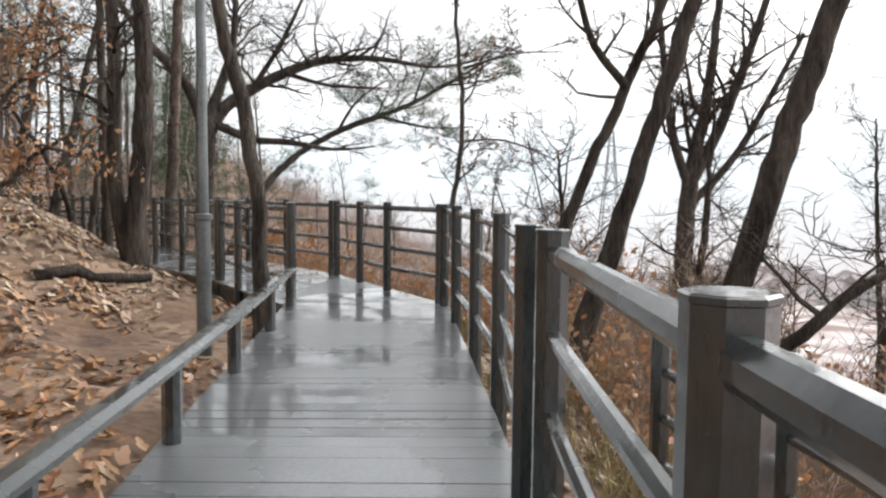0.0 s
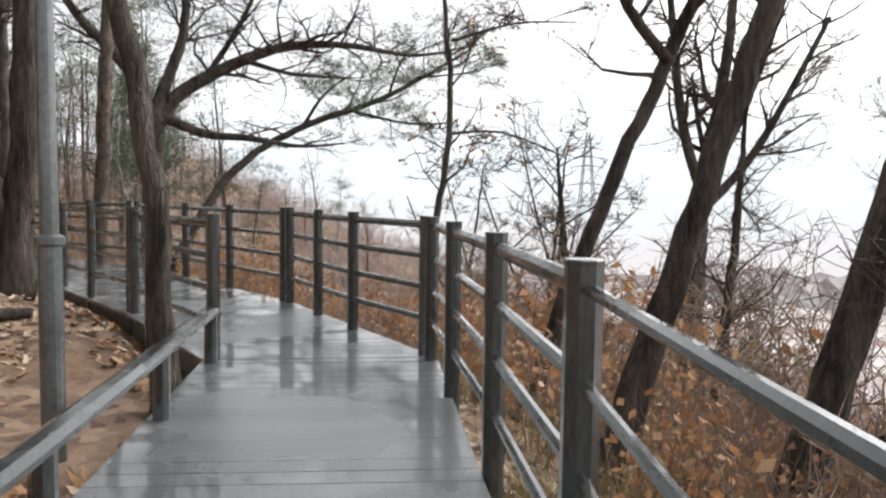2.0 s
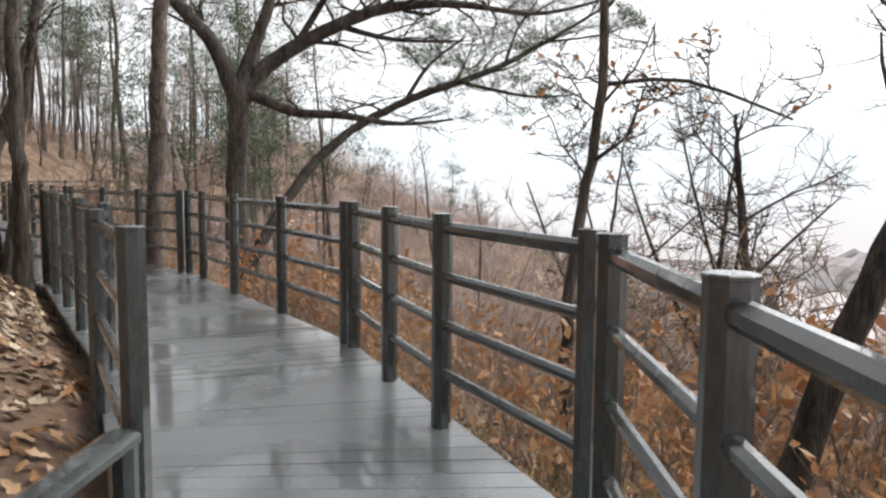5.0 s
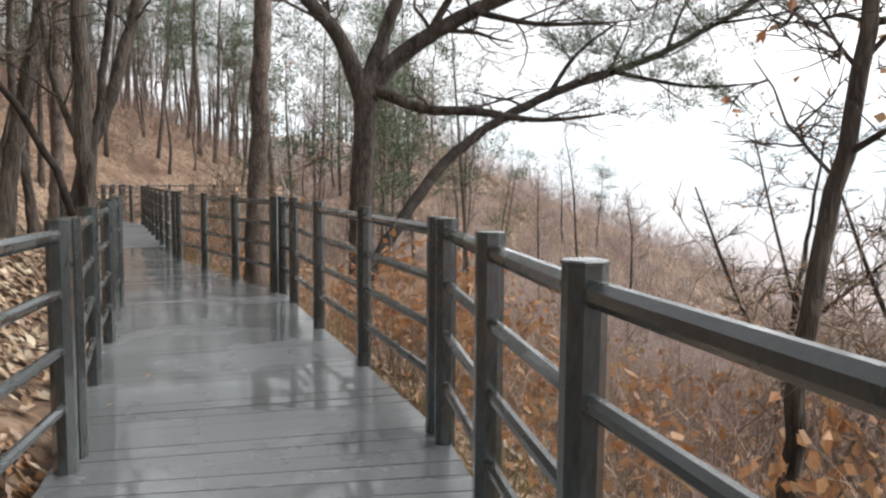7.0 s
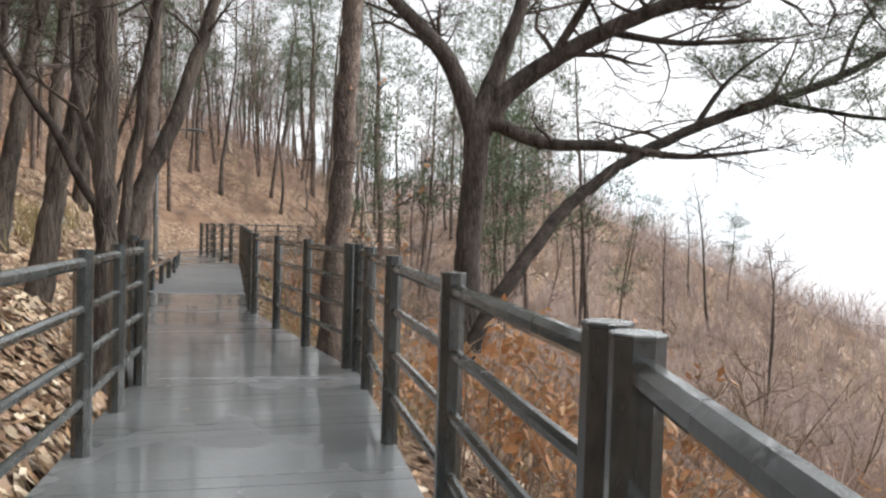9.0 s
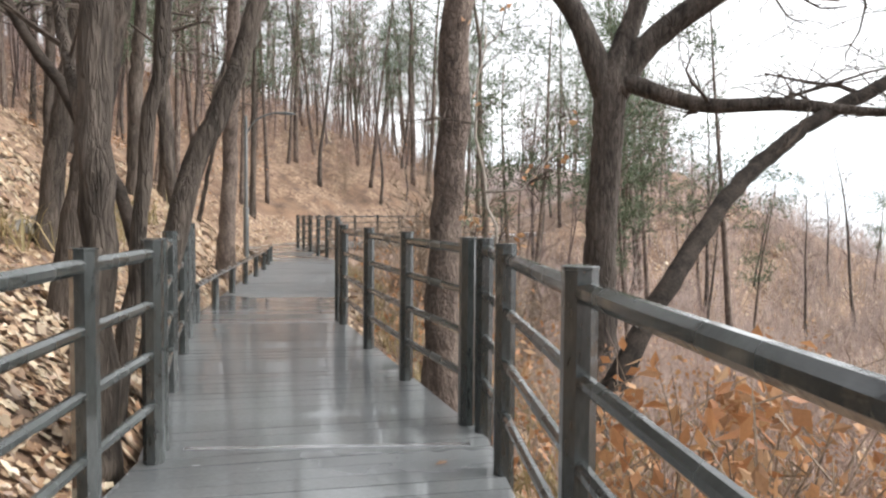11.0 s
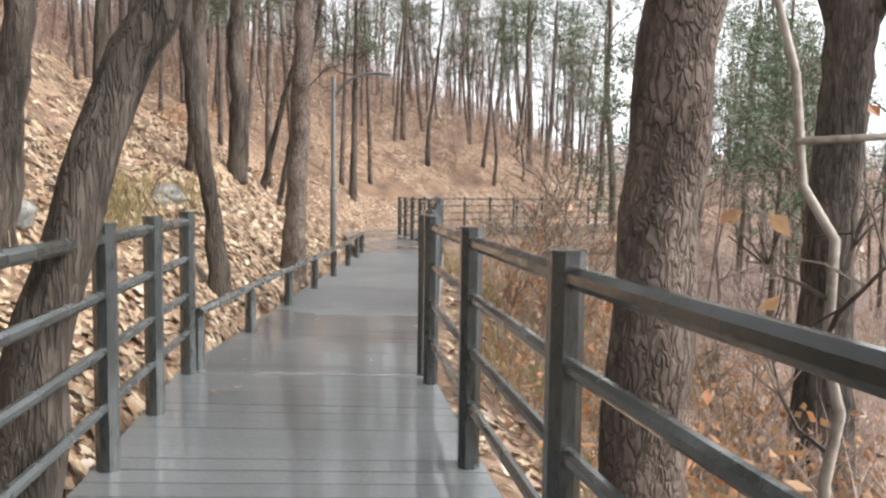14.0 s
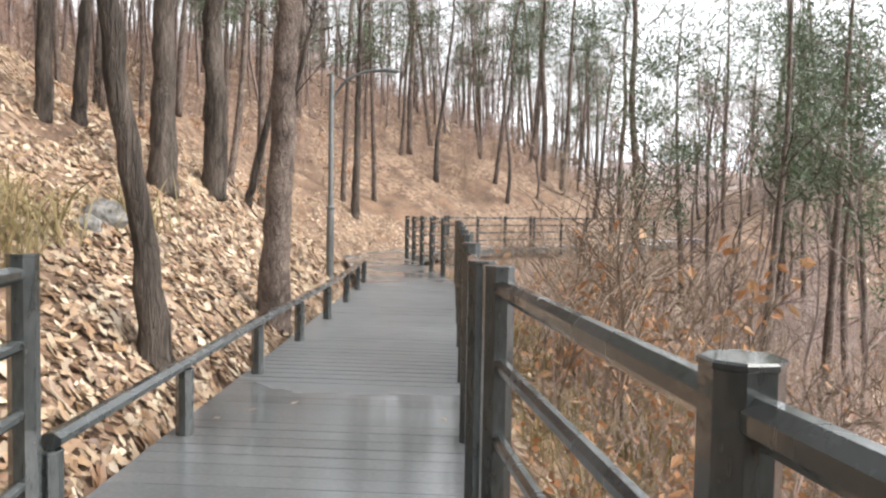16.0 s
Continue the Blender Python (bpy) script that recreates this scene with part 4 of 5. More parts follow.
def scatter():
    rng = random.Random(77)
    bare = [bare_template(100 + i, h, r, lean, f) for i, (h, r, lean, f) in enumerate([(11, 0.11, 0.1, False), (9, 0.09, -0.12, True), (12.5, 0.14, 0.05, True), (8, 0.07, 0.2, False), (10, 0.10, -0.05, False)])]
    pines = [pine_template(200 + i, h, r) for i, (h, r) in enumerate([(13, 0.13), (10.5, 0.11), (15, 0.16)])]
    shrubs = [shrub_template(300 + i, h, l) for i, (h, l) in enumerate([(1.5, 0.5), (1.9, 0.3), (1.2, 0.8), (2.2, 0.0), (1.7, 0.0)])]
    oak = shrub_template(350, 1.7, 0.75, 3)
    grass = [grass_template(400 + i) for i in range(2)]
    first = set()

    def put(template, x, y, size):
        m = pose(x, y, ground_at(x, y) - 0.05, rng.gauss(0, 3), rng.gauss(0, 3), rng.uniform(0, 360))
        if template.name not in first:
            first.add(template.name)
            ob = template
            ob.matrix_basis = m
        else:
            ob = copy_thing(template, m)
        ob.scale = (size, size, size)

    def far_left(x, y, deg):
        return math.degrees(math.atan2(-(x - 0.3), y - 7.0)) > deg if y > 7 else x < 0

    taken = [(-1.1, 7.8), (-3.45, 10.3), (-5.5, 13.95), (-7.3, 15.5), (-6.1, 15), (-11.2, 18.6), (-12.9, 20.65), (-16.6, 22), (-14.6, 20.3), (-16.3, 24), (-1.34, 6.86), (-5.4, 16.8), (-6.6, 22.6), (-4.9, 18.4)]

    def spread(n, area, keep, gap):
        out, tries = [], 0
        while len(out) < n and tries < n * 60:
            tries += 1
            x, y = rng.uniform(area[0], area[1]), rng.uniform(area[2], area[3])
            s = float(side([x], [y])[0][0])
            if keep(x, y, s) and all(math.hypot(x - a, y - b) > gap for a, b in out + taken):
                out.append((x, y))
        return out

    # hill side woods, near and far
    for x, y in spread(84, (-52, -2, 8, 64), lambda x, y, s: 2.2 < s < 30 and not (s < 7.5 and y < 26) and not (x > -13 and y < 16), 1.1):
        put(rng.choice(bare + bare + pines), x, y, rng.uniform(0.55, 1.0))
    for x, y in spread(44, (-32, -3.2, -4, 16), lambda x, y, s: s > 3.0 and not (x > -5.5 and y < 8) and not (x > -9.5 and y > 11), 1.2):
        put(rng.choice(bare + pines[:2]), x, y, rng.uniform(0.7, 1.1))
    for x, y in spread(18, (-34, -9, 16, 44), lambda x, y, s: 5.0 < s < 24, 1.5):
        put(rng.choice(pines), x, y, rng.uniform(0.55, 0.9))
    # the gully ahead, below the walk and round its head
    for x, y in ((-10.3, 27.3), (-9.0, 30.0), (-13.6, 29.3)):
        put(rng.choice(pines[:2] + bare[3:]), x, y, rng.uniform(0.5, 0.7))
        taken.append((x, y))
    for x, y, k in ((-6.8, 31.5, 0.8), (-15.5, 35.2, 0.9), (-12.0, 38.0, 0.95)):
        put(rng.choice(pines), x, y, k)
        taken.append((x, y))
    for x, y in spread(10, (-30, -16, 25, 42), lambda x, y, s: 3.0 < s < 9, 1.5):
        put(rng.choice(pines), x, y, rng.uniform(0.6, 0.85))
    for x, y in spread(11, (-36, -6, 24, 64), lambda x, y, s: s < -6.0 and far_left(x, y, 23), 2.2):
        put(rng.choice(bare + pines[:2]), x, y, rng.uniform(0.45, 0.85))
    for x, y in spread(44, (-75, -8, 40, 110), lambda x, y, s: abs(s) > 2.5 and far_left(x, y, 15), 2.0):
        put(rng.choice(pines + bare), x, y, rng.uniform(0.8, 1.1))
    # tall pines across the gully, and the lower clump on the spur beyond the bend
    for x, y in spread(15, (-42, -10, 36, 66), lambda x, y, s: abs(s) > 2.5 and far_left(x, y, 20) and not far_left(x, y, 38), 1.7):
        put(rng.choice(pines), x, y, rng.uniform(0.85, 1.15))
    for x, y in spread(9, (-16, 2, 40, 60), lambda x, y, s: far_left(x, y, 5) and not far_left(x, y, 19), 1.5):
        put(rng.choice(pines + bare[:1]), x, y, (5.0 + rng.uniform(-2.2, 1.2) - ground_at(x, y)) / 13.0)
    for x, y in spread(3, (-14, 1, 34, 46), lambda x, y, s: far_left(x, y, 3) and not far_left(x, y, 17), 1.8):
        put(rng.choice(pines + bare), x, y, (3.2 + rng.uniform(-1.5, 1.6) - ground_at(x, y)) / 12.0)
    for x, y, k in ((0.75, 10.75, 0.85), (1.15, 10.3, 0.8), (0.35, 11.5, 0.9), (1.6, 9.6, 0.7), (-3.3, 16.0, 0.7), (-3.9, 16.7, 0.6), (-0.3, 12.6, 0.8), (-2.0, 14.5, 0.8), (-1.5, 14.1, 0.9), (-2.5, 15.2, 0.7), (-1.9, 15.3, 0.9), (-0.9, 13.6, 0.8), (-4.9, 17.6, 0.6), (-3.2, 15.65, 0.95), (-2.85, 15.45, 1.0), (-2.4, 15.0, 1.1)):
        put(oak, x, y, k)
        taken.append((x, y))
    for x, y in spread(24, (3, 18, 5, 24), lambda x, y, s: -17 < s < -4, 1.2):
        put(rng.choice(shrubs), x, y, rng.uniform(1.0, 1.6))
    for x, y in spread(20, (-40, -14, 24, 52), lambda x, y, s: 2.2 < s < 18, 1.2):
        put(rng.choice(shrubs), x, y, rng.uniform(0.7, 1.3))
    for x, y in spread(12, (-22, -12, 26, 44), lambda x, y, s: -6 < s < -1.5, 1.0):
        put(rng.choice(shrubs[1:]), x, y, rng.uniform(0.9, 1.4))
    # undergrowth on the valley side
    for x, y in spread(110, (-12, 9, 2, 26), lambda x, y, s: -9 < s < -1.45, 0.55):
        put(rng.choice(shrubs[:3]), x, y, rng.uniform(0.55, 1.0))
    for x, y in spread(11, (-8, 10, 8, 26), lambda x, y, s: -12 < s < -3, 1.3):
        put(rng.choice(shrubs[1:]), x, y, rng.uniform(1.0, 1.45))
    for x, y in spread(20, (-24, 16, 8, 44), lambda x, y, s: -26 < s < -5, 1.2):
        put(rng.choice(shrubs), x, y, rng.uniform(0.9, 1.7))
    for x, y in spread(24, (6, 52, 6, 74), lambda x, y, s: -44 < s < -10, 1.9):
        put(rng.choice(shrubs[1:]), x, y, rng.uniform(1.6, 2.8))
    for x, y in spread(22, (8, 50, 16, 80), lambda x, y, s: -46 < s < -14, 3.5):
        put(rng.choice(bare), x, y, rng.uniform(0.4, 0.6))
    for x, y in spread(30, (-40, -2, 8, 60), lambda x, y, s: 2.8 < s < 24 and (s > 6 or y > 24), 1.1):
        put(rng.choice(shrubs), x, y, rng.uniform(0.6, 1.4))
    for x, y in spread(230, (-24, 4, 3, 36), lambda x, y, s: -5.5 < s < -1.3, 0.32):
        put(rng.choice(grass), x, y, rng.uniform(0.7, 1.2))
    # dead bracken on the bank
    for x, y in ((-11.9, 17.7), (-12.2, 17.9), (-11.7, 17.4), (-12.5, 18.2), (-13.6, 19.4), (-10.6, 15.9), (-13.0, 18.0)):
        put(rng.choice(grass), x, y, rng.uniform(0.8, 1.2))
    # rank growth on the lip of the gully
    for x, y in ((-9.8, 22.2), (-10.5, 23.5), (-9.2, 23.0), (-10.8, 24.6), (-9.9, 25.0), (-11.6, 24.2), (-12.4, 26.0), (-11.2, 26.2), (-8.6, 24.2), (-13.2, 27.0)):
        put(rng.choice(shrubs[1:]), x, y, rng.uniform(1.2, 1.6))
        put(rng.choice(grass), x + 0.4, y - 0.2, rng.uniform(1.2, 1.7))
    # taller growth outside the railing before the bend
    for x, y, k in ((2.2, 13.2, 1.3), (2.6, 11.8, 1.4), (1.7, 14.6, 1.3), (3.3, 13.0, 1.5)):
        put(oak, x, y, k)
    for x, y, k in ((3.5, 15.2, 1.7), (4.6, 14.2, 1.8), (2.8, 16.8, 1.7), (5.5, 16.2, 1.9), (1.2, 17.5, 1.6), (6.5, 18.0, 2.0)):
        put(shrubs[3], x, y, k)


scatter()


def far_woods():
    """The thick of the leafless wood further up and round the gully: stems too many to count."""
    rng = random.Random(55)
    bm = bmesh.new()
    done = 0
    while done < 500:
        x, y = rng.uniform(-62, -4), rng.uniform(10, 84)
        s = float(side([x], [y])[0][0])
        lft = math.degrees(math.atan2(-(x - 0.3), y - 7.0)) if y > 7.5 else 60
        if not (s > 9 or (s < -7 and y > 34 and lft > 19)) or lft < 17:
            continue
        done += 1
        g, h, r = ground_at(x, y) - 0.1, rng.uniform(6, 11), rng.uniform(0.04, 0.10)
        if s < 0:
            h *= 0.75
        lean = Vector((rng.gauss(0, 0.06), rng.gauss(0, 0.06), 1))
        pts = [Vector((x, y, g)) + lean * h * k / 4 + Vector((rng.gauss(0, 0.1), rng.gauss(0, 0.1), 0)) for k in range(5)]
        rad = [r * (1 - 0.2 * k) for k in range(5)]
        ring_tube(bm, pts, rad, 4, cap=False)
        for _ in range(15):
            f = rng.uniform(0.9, 3.9)
            i = int(f)
            p = pts[i].lerp(pts[i + 1], f - i)
            d = Vector((rng.gauss(0, 0.8), rng.gauss(0, 0.8), rng.uniform(0.3, 1.2))).normalized()
            ln = rng.uniform(0.8, 2.2)
            q = p + d * ln * 0.5
            e = q + (d + Vector((rng.gauss(0, 0.3), rng.gauss(0, 0.3), 0.2))).normalized() * ln * 0.5
            ring_tube(bm, [p, q, e], [0.022, 0.016, 0.008], 3, cap=False)
            for _ in range(2):
                t = q + Vector((rng.gauss(0, 0.5), rng.gauss(0, 0.5), rng.uniform(0.1, 0.7)))
                ring_tube(bm, [q, t], [0.013, 0.008], 3, cap=False)
    ob = new("far_woods", mesh_of("far_woods", bm, M_FARBARK))
    tagged(ob, "thick leafless wood of haze-paled grey-brown stems up the hillside", "woods", kind="stuff")


far_woods()


def brush(name, label, clumps, area, keep, seed, tall, thick, leafed, mat=None):
    """Waist-high leafless brush on the slopes: stems past counting, some with withered leaves."""
    rng = random.Random(seed)
    verts, faces, lv, lf = [], [], [], []

    def spike(p, e, rad):
        d = (e - p).normalized()
        u = d.cross(Vector((0.3, 0.9, 0.1))).normalized()
        v = d.cross(u)
        k = len(verts)
        for a in (0.0, 2.09, 4.19):
            verts.append(tuple(p + (u * math.cos(a) + v * math.sin(a)) * rad))
        verts.append(tuple(e))
        faces.extend(((k, k + 1, k + 3), (k + 1, k + 2, k + 3), (k + 2, k, k + 3)))

    done = tries = 0
    while done < clumps and tries < clumps * 40:
        tries += 1
        x, y = rng.uniform(area[0], area[1]), rng.uniform(area[2], area[3])
        if not keep(x, y, float(side([x], [y])[0][0])):
            continue
        done += 1
        c = Vector((x, y, ground_at(x, y) - 0.08))
        for _ in range(rng.randint(4, 8)):
            p = c + Vector((rng.gauss(0, 0.3), rng.gauss(0, 0.3), 0))
            d = Vector((rng.gauss(0, 0.28), rng.gauss(0, 0.28), 1)).normalized()
            ln = tall * rng.uniform(0.45, 1.2)
            e = p + d * ln
            spike(p, e, thick)
            for _ in range(5):
                q = p.lerp(e, rng.uniform(0.25, 0.85))
                t = q + (d + Vector((rng.gauss(0, 0.6), rng.gauss(0, 0.6), rng.uniform(-0.3, 0.4)))).normalized() * ln * rng.uniform(0.2, 0.45)
                spike(q, t, thick * 0.6)
                if rng.random() < leafed:
                    blade(lv, lf, t, Vector((rng.gauss(0, 0.6), rng.gauss(0, 0.6), -0.6)).normalized(), rng.uniform(0.06, 0.1), 0.03, rng)
    ob = new(name, from_lists(name, verts, faces, mat or M_BRUSH))
    tagged(ob, label, "brush", kind="stuff")
    if lv:
        ob = new("dry_leaves", from_lists("dry_leaves", lv, lf, M_DEADLEAF))
        tagged(ob, "withered brown leaves still hanging in the brush", "dry leaves", kind="stuff")


brush("brush", "mauve-brown leafless brush covering the valley slope", 2000, (-24, 22, 4, 46), lambda x, y, s: -22 < s < -2.2, 61, 1.3, 0.010, 0.12)
brush("brush", "mauve thicket paled for haze further down the valley slope", 1300, (-20, 75, 8, 90), lambda x, y, s: -64 < s < -17, 62, 2.6, 0.024, 0.0, M_THICKET)
brush("brush", "russet leafless brush between the trees up the hill", 1800, (-60, -6, 8, 84), lambda x, y, s: 5.5 < s < 34 and (s > 8 or y > 27), 63, 1.5, 0.012, 0.10, M_RUSSET)
brush("brush", "mauve thicket paled for haze on the spur across the gully", 1500, (-26, 20, 36, 72), lambda x, y, s: s < -5, 64, 2.2, 0.018, 0.0, M_THICKET)
brush("brush", "tan brush close below the railing", 700, (-16, 6, 4, 30), lambda x, y, s: -5.5 < s < -1.9, 65, 0.95, 0.006, 0.35, M_STEM)


# ---------------------------------------------------------------- fallen leaves
def litter(name, label, n, area, keep, seed, size=0.105, lift=0.012, flat=None, mat=None):
    """Curled oak leaves strewn over the ground."""
    r = np.random.default_rng(seed)
    x, y = r.uniform(area[0], area[1], n * 4), r.uniform(area[2], area[3], n * 4)
    s, _ = side(x, y)
    ok = keep(x, y, s)
    x, y = x[ok][:n], y[ok][:n]
    z = height(x, y) if flat is None else np.full(len(x), flat)
    e = 0.15
    gx = (height(x + e, y) - z) / e if flat is None else x * 0
    gy = (height(x, y + e) - z) / e if flat is None else x * 0
    gx, gy = np.clip(gx, -1, 1), np.clip(gy, -1, 1)
    outline = np.array([(-0.5, 0, 0.0), (-0.24, 0.17, 0.1), (-0.05, 0.15, 0.05), (0.14, 0.31, 0.2), (0.30, 0.18, 0.08), (0.52, 0.02, 0.16), (0.27, -0.2, 0.08), (0.1, -0.30, 0.2), (-0.07, -0.14, 0.05), (-0.26, -0.18, 0.1), (0, 0, -0.04)])
    k = len(x)
    a, sz = r.uniform(0, 2 * np.pi, k), size * r.uniform(0.6, 1.25, k)
    curl, tx, ty = r.uniform(-0.5, 1.1, k), r.normal(0, 0.33 if flat is None else 0.05, k), r.normal(0, 0.33 if flat is None else 0.05, k)
    lx, ly = outline[None, :, 0] * sz[:, None], outline[None, :, 1] * sz[:, None] * r.uniform(0.7, 1.2, k)[:, None]
    lz = outline[None, :, 2] * sz[:, None] * curl[:, None]
    wx = lx * np.cos(a)[:, None] - ly * np.sin(a)[:, None]
    wy = lx * np.sin(a)[:, None] + ly * np.cos(a)[:, None]
    wz = lz + wx * (gx + tx)[:, None] + wy * (gy + ty)[:, None] + lift + r.uniform(0, 0.02 if flat is None else 0.002, k)[:, None]
    v = np.stack([wx + x[:, None], wy + y[:, None], wz + z[:, None]], 2).reshape(-1, 3)
    tri = np.array([(10, i, (i + 1) % 10) for i in range(10)])
    f = (tri[None] + 11 * np.arange(k)[:, None, None]).reshape(-1, 3)
    ob = new(name, from_lists(name, v.tolist(), f.tolist(), mat or M_LITTER))
    return tagged(ob, label, "fallen leaves", kind="stuff")


litter("leaf_litter", "tan fallen oak leaves covering the steep bank", 30000, (-26, -2.4, 8, 34), lambda x, y, s: (s > 0.98) & (s < 11), 5)
litter("leaf_litter", "tan fallen leaves strewn up the far bank", 11000, (-46, -12, 18, 50), lambda x, y, s: (s > 8) & (s < 24), 9, 0.2)
litter("leaf_litter", "orange-brown fallen leaves on bare soil by the deck", 5200, (-9, 0.2, -2, 11), lambda x, y, s: (s > 0.95) & (s < 7) & (np.sin(x * 1.7 + y) + np.sin(y * 2.1 - x) + 0.9 * np.sin(4 * x + 3 * y) > -0.25), 6, mat=M_WETLITTER)
litter("leaf_litter", "brown fallen leaves below the railing", 19000, (-16, 6, 0, 28), lambda x, y, s: (s < -0.95) & (s > -6), 7)
litter("leaf_litter", "thick curled oak leaves on the bank by the deck", 24000, (-19, -4, 10.5, 27), lambda x, y, s: (s > 0.98) & (s < 4.6), 11, 0.10, 0.02)
litter("leaf_litter", "pale fallen leaves down the valley slope", 16000, (-30, 16, 4, 60), lambda x, y, s: (s < -5.5) & (s > -26), 10, 0.24)
litter("leaf_litter", "a few wet leaves lying on the deck", 40, (-14, 1, 2, 24), lambda x, y, s: np.abs(s) < 0.72, 8, 0.07, 0.004, 0.0)


# ---------------------------------------------------------------- fallen log and far distance
def fallen_log():
    rng = random.Random(5)
    base = tagged(new("fallen_log"), "dark fallen log lying among the leaves", "log")
    a, b = (-3.95, 8.9), (-3.0, 9.75)
    bm = bmesh.new()
    pts = [(a[0] + (b[0] - a[0]) * k / 6, a[1] + (b[1] - a[1]) * k / 6 + rng.gauss(0, 0.02), 0) for k in range(7)]
    pts = [(x, y, ground_at(x, y) + 0.06) for x, y, _ in pts]
    ring_tube(bm, pts, [0.07, 0.075, 0.07, 0.066, 0.07, 0.06, 0.05], 10, 0.08, rng)
    part("trunk", bm, M_BARK, base, smooth=True)


fallen_log()


def rock(x, y, w, seed):
    """A lichen-spotted stone half sunk in the bank."""
    rng = random.Random(seed)
    bm = bmesh.new()
    bmesh.ops.create_icosphere(bm, subdivisions=3, radius=0.5)
    ph = [rng.uniform(0, 6.28) for _ in range(4)]
    for v in bm.verts:
        c = v.co.normalized()
        k = 1 + 0.16 * math.sin(3.1 * c.x + ph[0]) + 0.13 * math.sin(4.3 * c.y + ph[1]) + 0.1 * math.sin(6.7 * c.z + 3 * c.x + ph[2]) + 0.05 * math.sin(13 * c.y + 9 * c.x + ph[3])
        v.co = Vector((c.x * 0.5 * k * w, c.y * 0.4 * k * w, c.z * 0.32 * k * w))
    ob = new("rock", mesh_of("rock", bm, M_ROCK, True))
    ob.matrix_basis = pose(x, y, ground_at(x, y) + 0.06 * w, 0, 0, rng.uniform(0, 360))
    tagged(ob, "dark lichen-spotted rock half sunk in the leafy bank", "rock", "rocks on the bank")


M_ROCK = material("lichened_rock", (0.05, 0.046, 0.042), (0.30, 0.29, 0.27), 4, 0.85, 26, 0.8, 0.15)
for i, (x, y, w) in enumerate(((-13.5, 19.15, 0.5), (-13.2, 18.85, 0.32), (-13.9, 19.3, 0.36), (-11.2, 16.6, 0.45), (-10.9, 16.2, 0.3), (-9.6, 14.9, 0.35))):
    rock(x, y, w, 90 + i)


def house_template(w, l, h, seed):
    base = tagged(new("house"), "low house paled for haze on the valley floor", "house", "houses in the valley")
    bm = bmesh.new()
    box(bm, (w, l, h), pose(0, 0, h / 2 - 1))
    part("wall", bm, M_HOUSE, base)
    bm = bmesh.new()
    v = [bm.verts.new(c) for c in ((-w * 0.55, -l * 0.54, h - 1), (w * 0.55, -l * 0.54, h - 1), (w * 0.55, l * 0.54, h - 1), (-w * 0.55, l * 0.54, h - 1), (0, -l * 0.54, h + w * 0.16), (0, l * 0.54, h + w * 0.16))]
    for f in ((0, 1, 4), (2, 3, 5), (1, 2, 5, 4), (3, 0, 4, 5), (3, 2, 1, 0)):
        bm.faces.new([v[k] for k in f])
    part("roof", bm, M_ROOF, base)
    return base


def town():
    """Low houses in haze-paled colours on the valley floor, far below."""
    rng = random.Random(9)
    kinds = [house_template(5, 6, 3.4, 1), house_template(5, 8, 3.6, 2), house_template(6, 10, 4.4, 3)]
    used = set()
    for _ in range(100):
        d, a = rng.uniform(140, 184), rng.uniform(20, 75)
        x, y = d * math.sin(radians(a)), 10 + d * math.cos(radians(a))
        t = rng.choice(kinds)
        m = pose(x, y, ground_at(x, y) - 0.3, 0, 0, rng.uniform(0, 180))
        if t.name in used:
            copy_thing(t, m)
        else:
            used.add(t.name)
            t.matrix_basis = m


town()


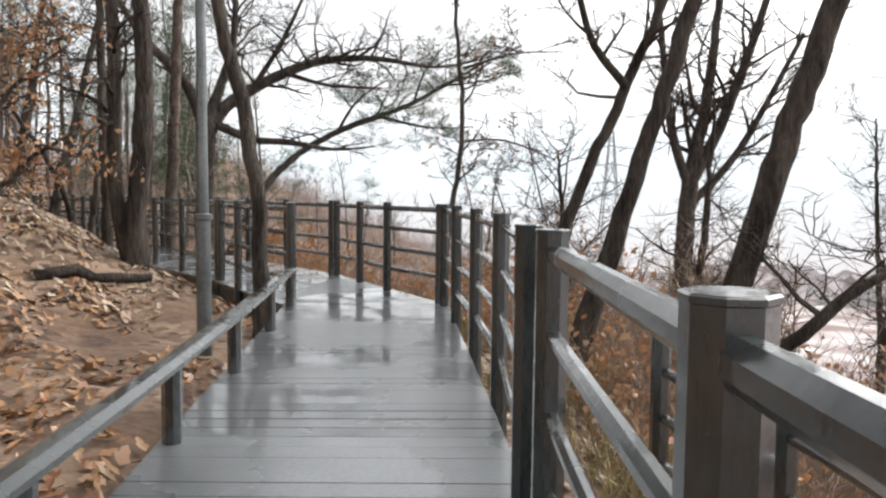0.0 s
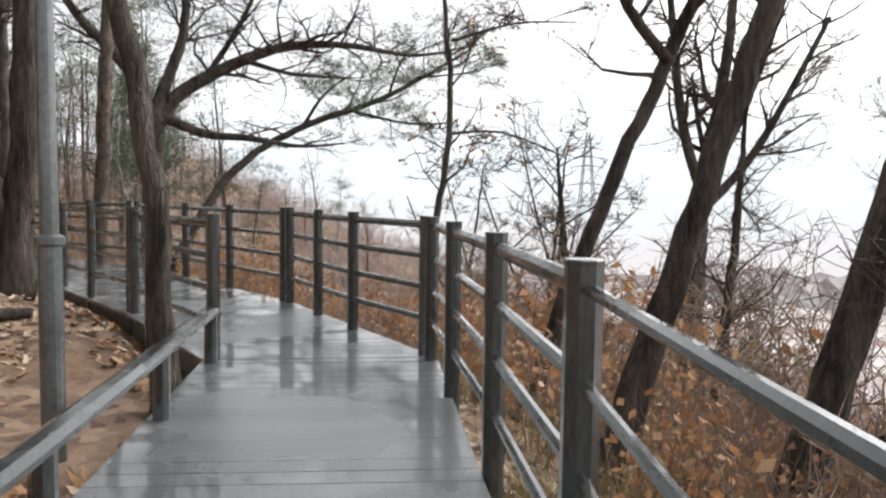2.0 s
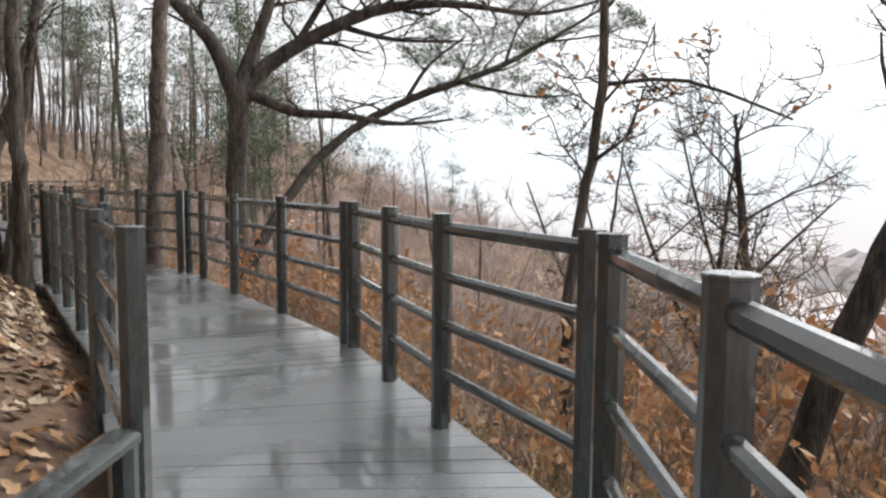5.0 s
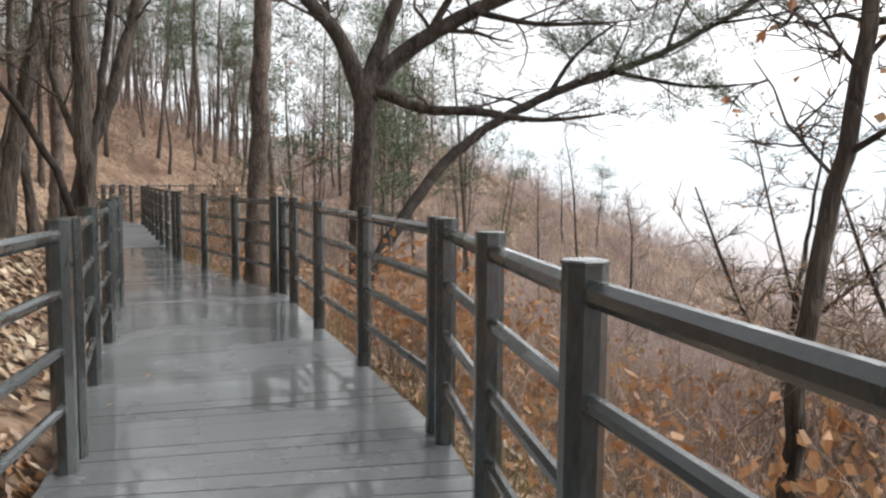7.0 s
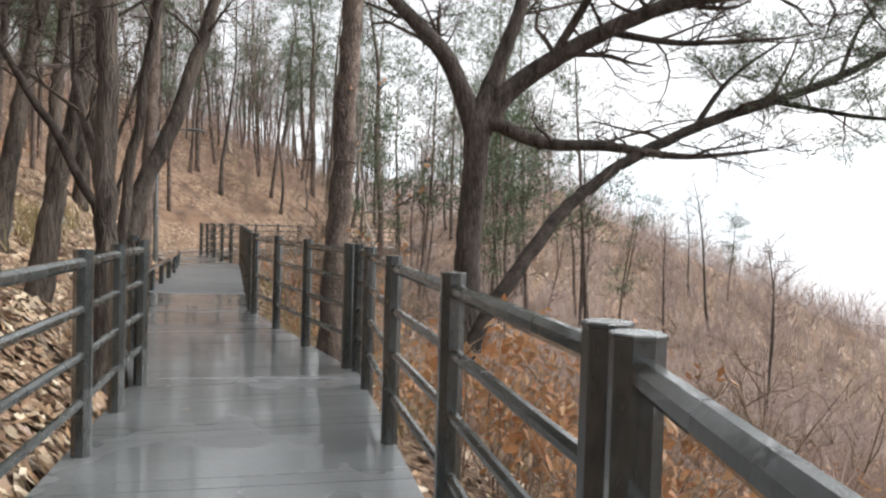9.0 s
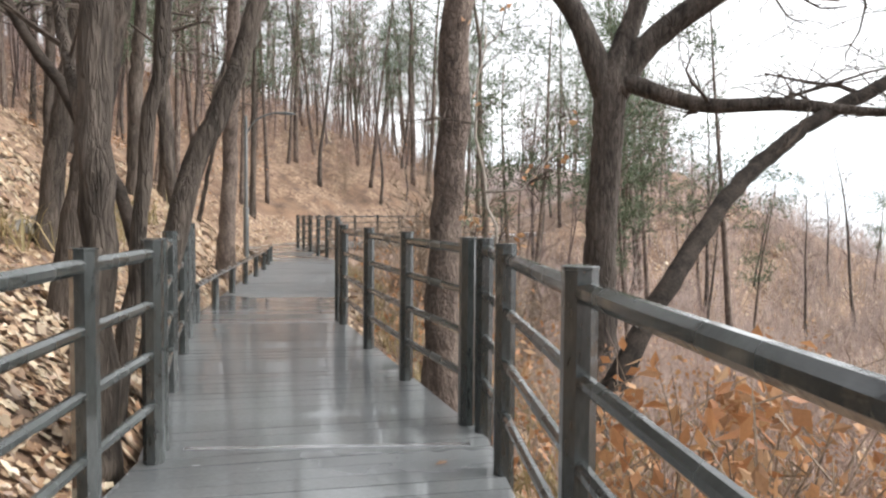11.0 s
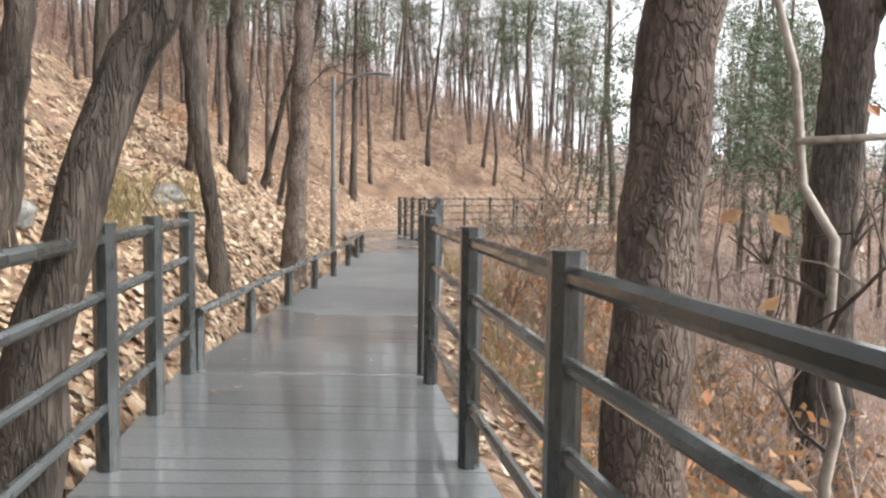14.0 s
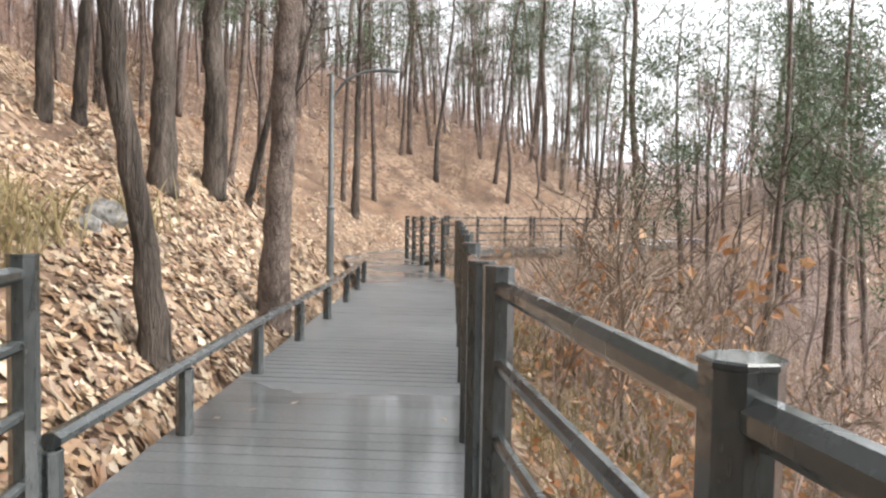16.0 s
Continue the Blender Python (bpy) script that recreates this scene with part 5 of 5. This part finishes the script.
def pylon():
    """A lattice mast on the far side of the valley."""
    base = tagged(new("pylon"), "grey steel lattice power pylon far across the valley", "pylon")
    base.matrix_basis = pose(35.5, 172, -18)
    # zinc grey raised so the mast looks faint, as through haze
    M = material("haze_paled_zinc", (0.30, 0.31, 0.32), (0.42, 0.43, 0.44), 0.5, 0.6, 5, 0.0)

    def half(z):
        return 2.6 * (1 - z / 34) + 0.35

    for a, b in ((1, 1), (1, -1), (-1, -1), (-1, 1)):
        bm = bmesh.new()
        ring_tube(bm, [(a * half(z), b * half(z), z) for z in (0, 12, 24, 34)], [0.16] * 4, 4)
        part("leg", bm, M, base)
    for k in range(11):
        z0, z1 = k * 3.0, k * 3.0 + 3.0
        bm = bmesh.new()
        for a, b, c, d in ((1, 1, 1, -1), (1, -1, -1, -1), (-1, -1, -1, 1), (-1, 1, 1, 1)):
            ring_tube(bm, [(a * half(z0), b * half(z0), z0), (c * half(z1), d * half(z1), z1)], [0.08, 0.08], 3)
        part("bracing", bm, M, base)
    for z, wd in ((22, 4.5), (26, 4.0), (30, 3.4)):
        bm = bmesh.new()
        ring_tube(bm, [(-wd, 0, z), (0, 0, z + 0.6), (wd, 0, z)], [0.1, 0.18, 0.1], 4)
        part("cross_arm", bm, M, base)


pylon()


def backdrop():
    """The misty distance: a pale glowing band round the valley, its haze painted as a gradient."""
    m = bpy.data.materials.new("glowing_far_mist")
    m.use_nodes = True
    n, l = m.node_tree.nodes, m.node_tree.links
    n.remove(n["Principled BSDF"])
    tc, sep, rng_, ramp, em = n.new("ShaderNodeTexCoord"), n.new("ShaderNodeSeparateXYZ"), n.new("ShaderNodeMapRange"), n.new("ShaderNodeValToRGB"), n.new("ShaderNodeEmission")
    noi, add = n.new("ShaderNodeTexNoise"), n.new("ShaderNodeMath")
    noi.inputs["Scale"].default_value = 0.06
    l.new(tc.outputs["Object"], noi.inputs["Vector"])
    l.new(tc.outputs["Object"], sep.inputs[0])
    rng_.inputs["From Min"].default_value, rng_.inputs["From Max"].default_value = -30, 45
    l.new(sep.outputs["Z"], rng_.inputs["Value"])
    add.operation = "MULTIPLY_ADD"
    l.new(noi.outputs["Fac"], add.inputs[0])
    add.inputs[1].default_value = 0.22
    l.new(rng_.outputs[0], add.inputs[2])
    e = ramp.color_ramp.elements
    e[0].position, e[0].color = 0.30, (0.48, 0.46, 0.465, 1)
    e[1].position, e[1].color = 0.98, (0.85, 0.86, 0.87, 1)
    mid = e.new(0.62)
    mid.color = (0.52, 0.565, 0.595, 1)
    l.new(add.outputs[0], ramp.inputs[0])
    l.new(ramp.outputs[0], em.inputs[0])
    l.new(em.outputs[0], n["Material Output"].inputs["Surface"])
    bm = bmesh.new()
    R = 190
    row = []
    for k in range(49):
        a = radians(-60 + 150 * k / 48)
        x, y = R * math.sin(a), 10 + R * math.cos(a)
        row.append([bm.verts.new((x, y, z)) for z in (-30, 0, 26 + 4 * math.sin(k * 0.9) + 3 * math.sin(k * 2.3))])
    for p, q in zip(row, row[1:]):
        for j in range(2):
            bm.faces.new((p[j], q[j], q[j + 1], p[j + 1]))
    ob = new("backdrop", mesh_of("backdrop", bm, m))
    return tagged(ob, "glowing backdrop painted as pale misty hills and town beyond the valley", "backdrop", kind="structure")


backdrop()
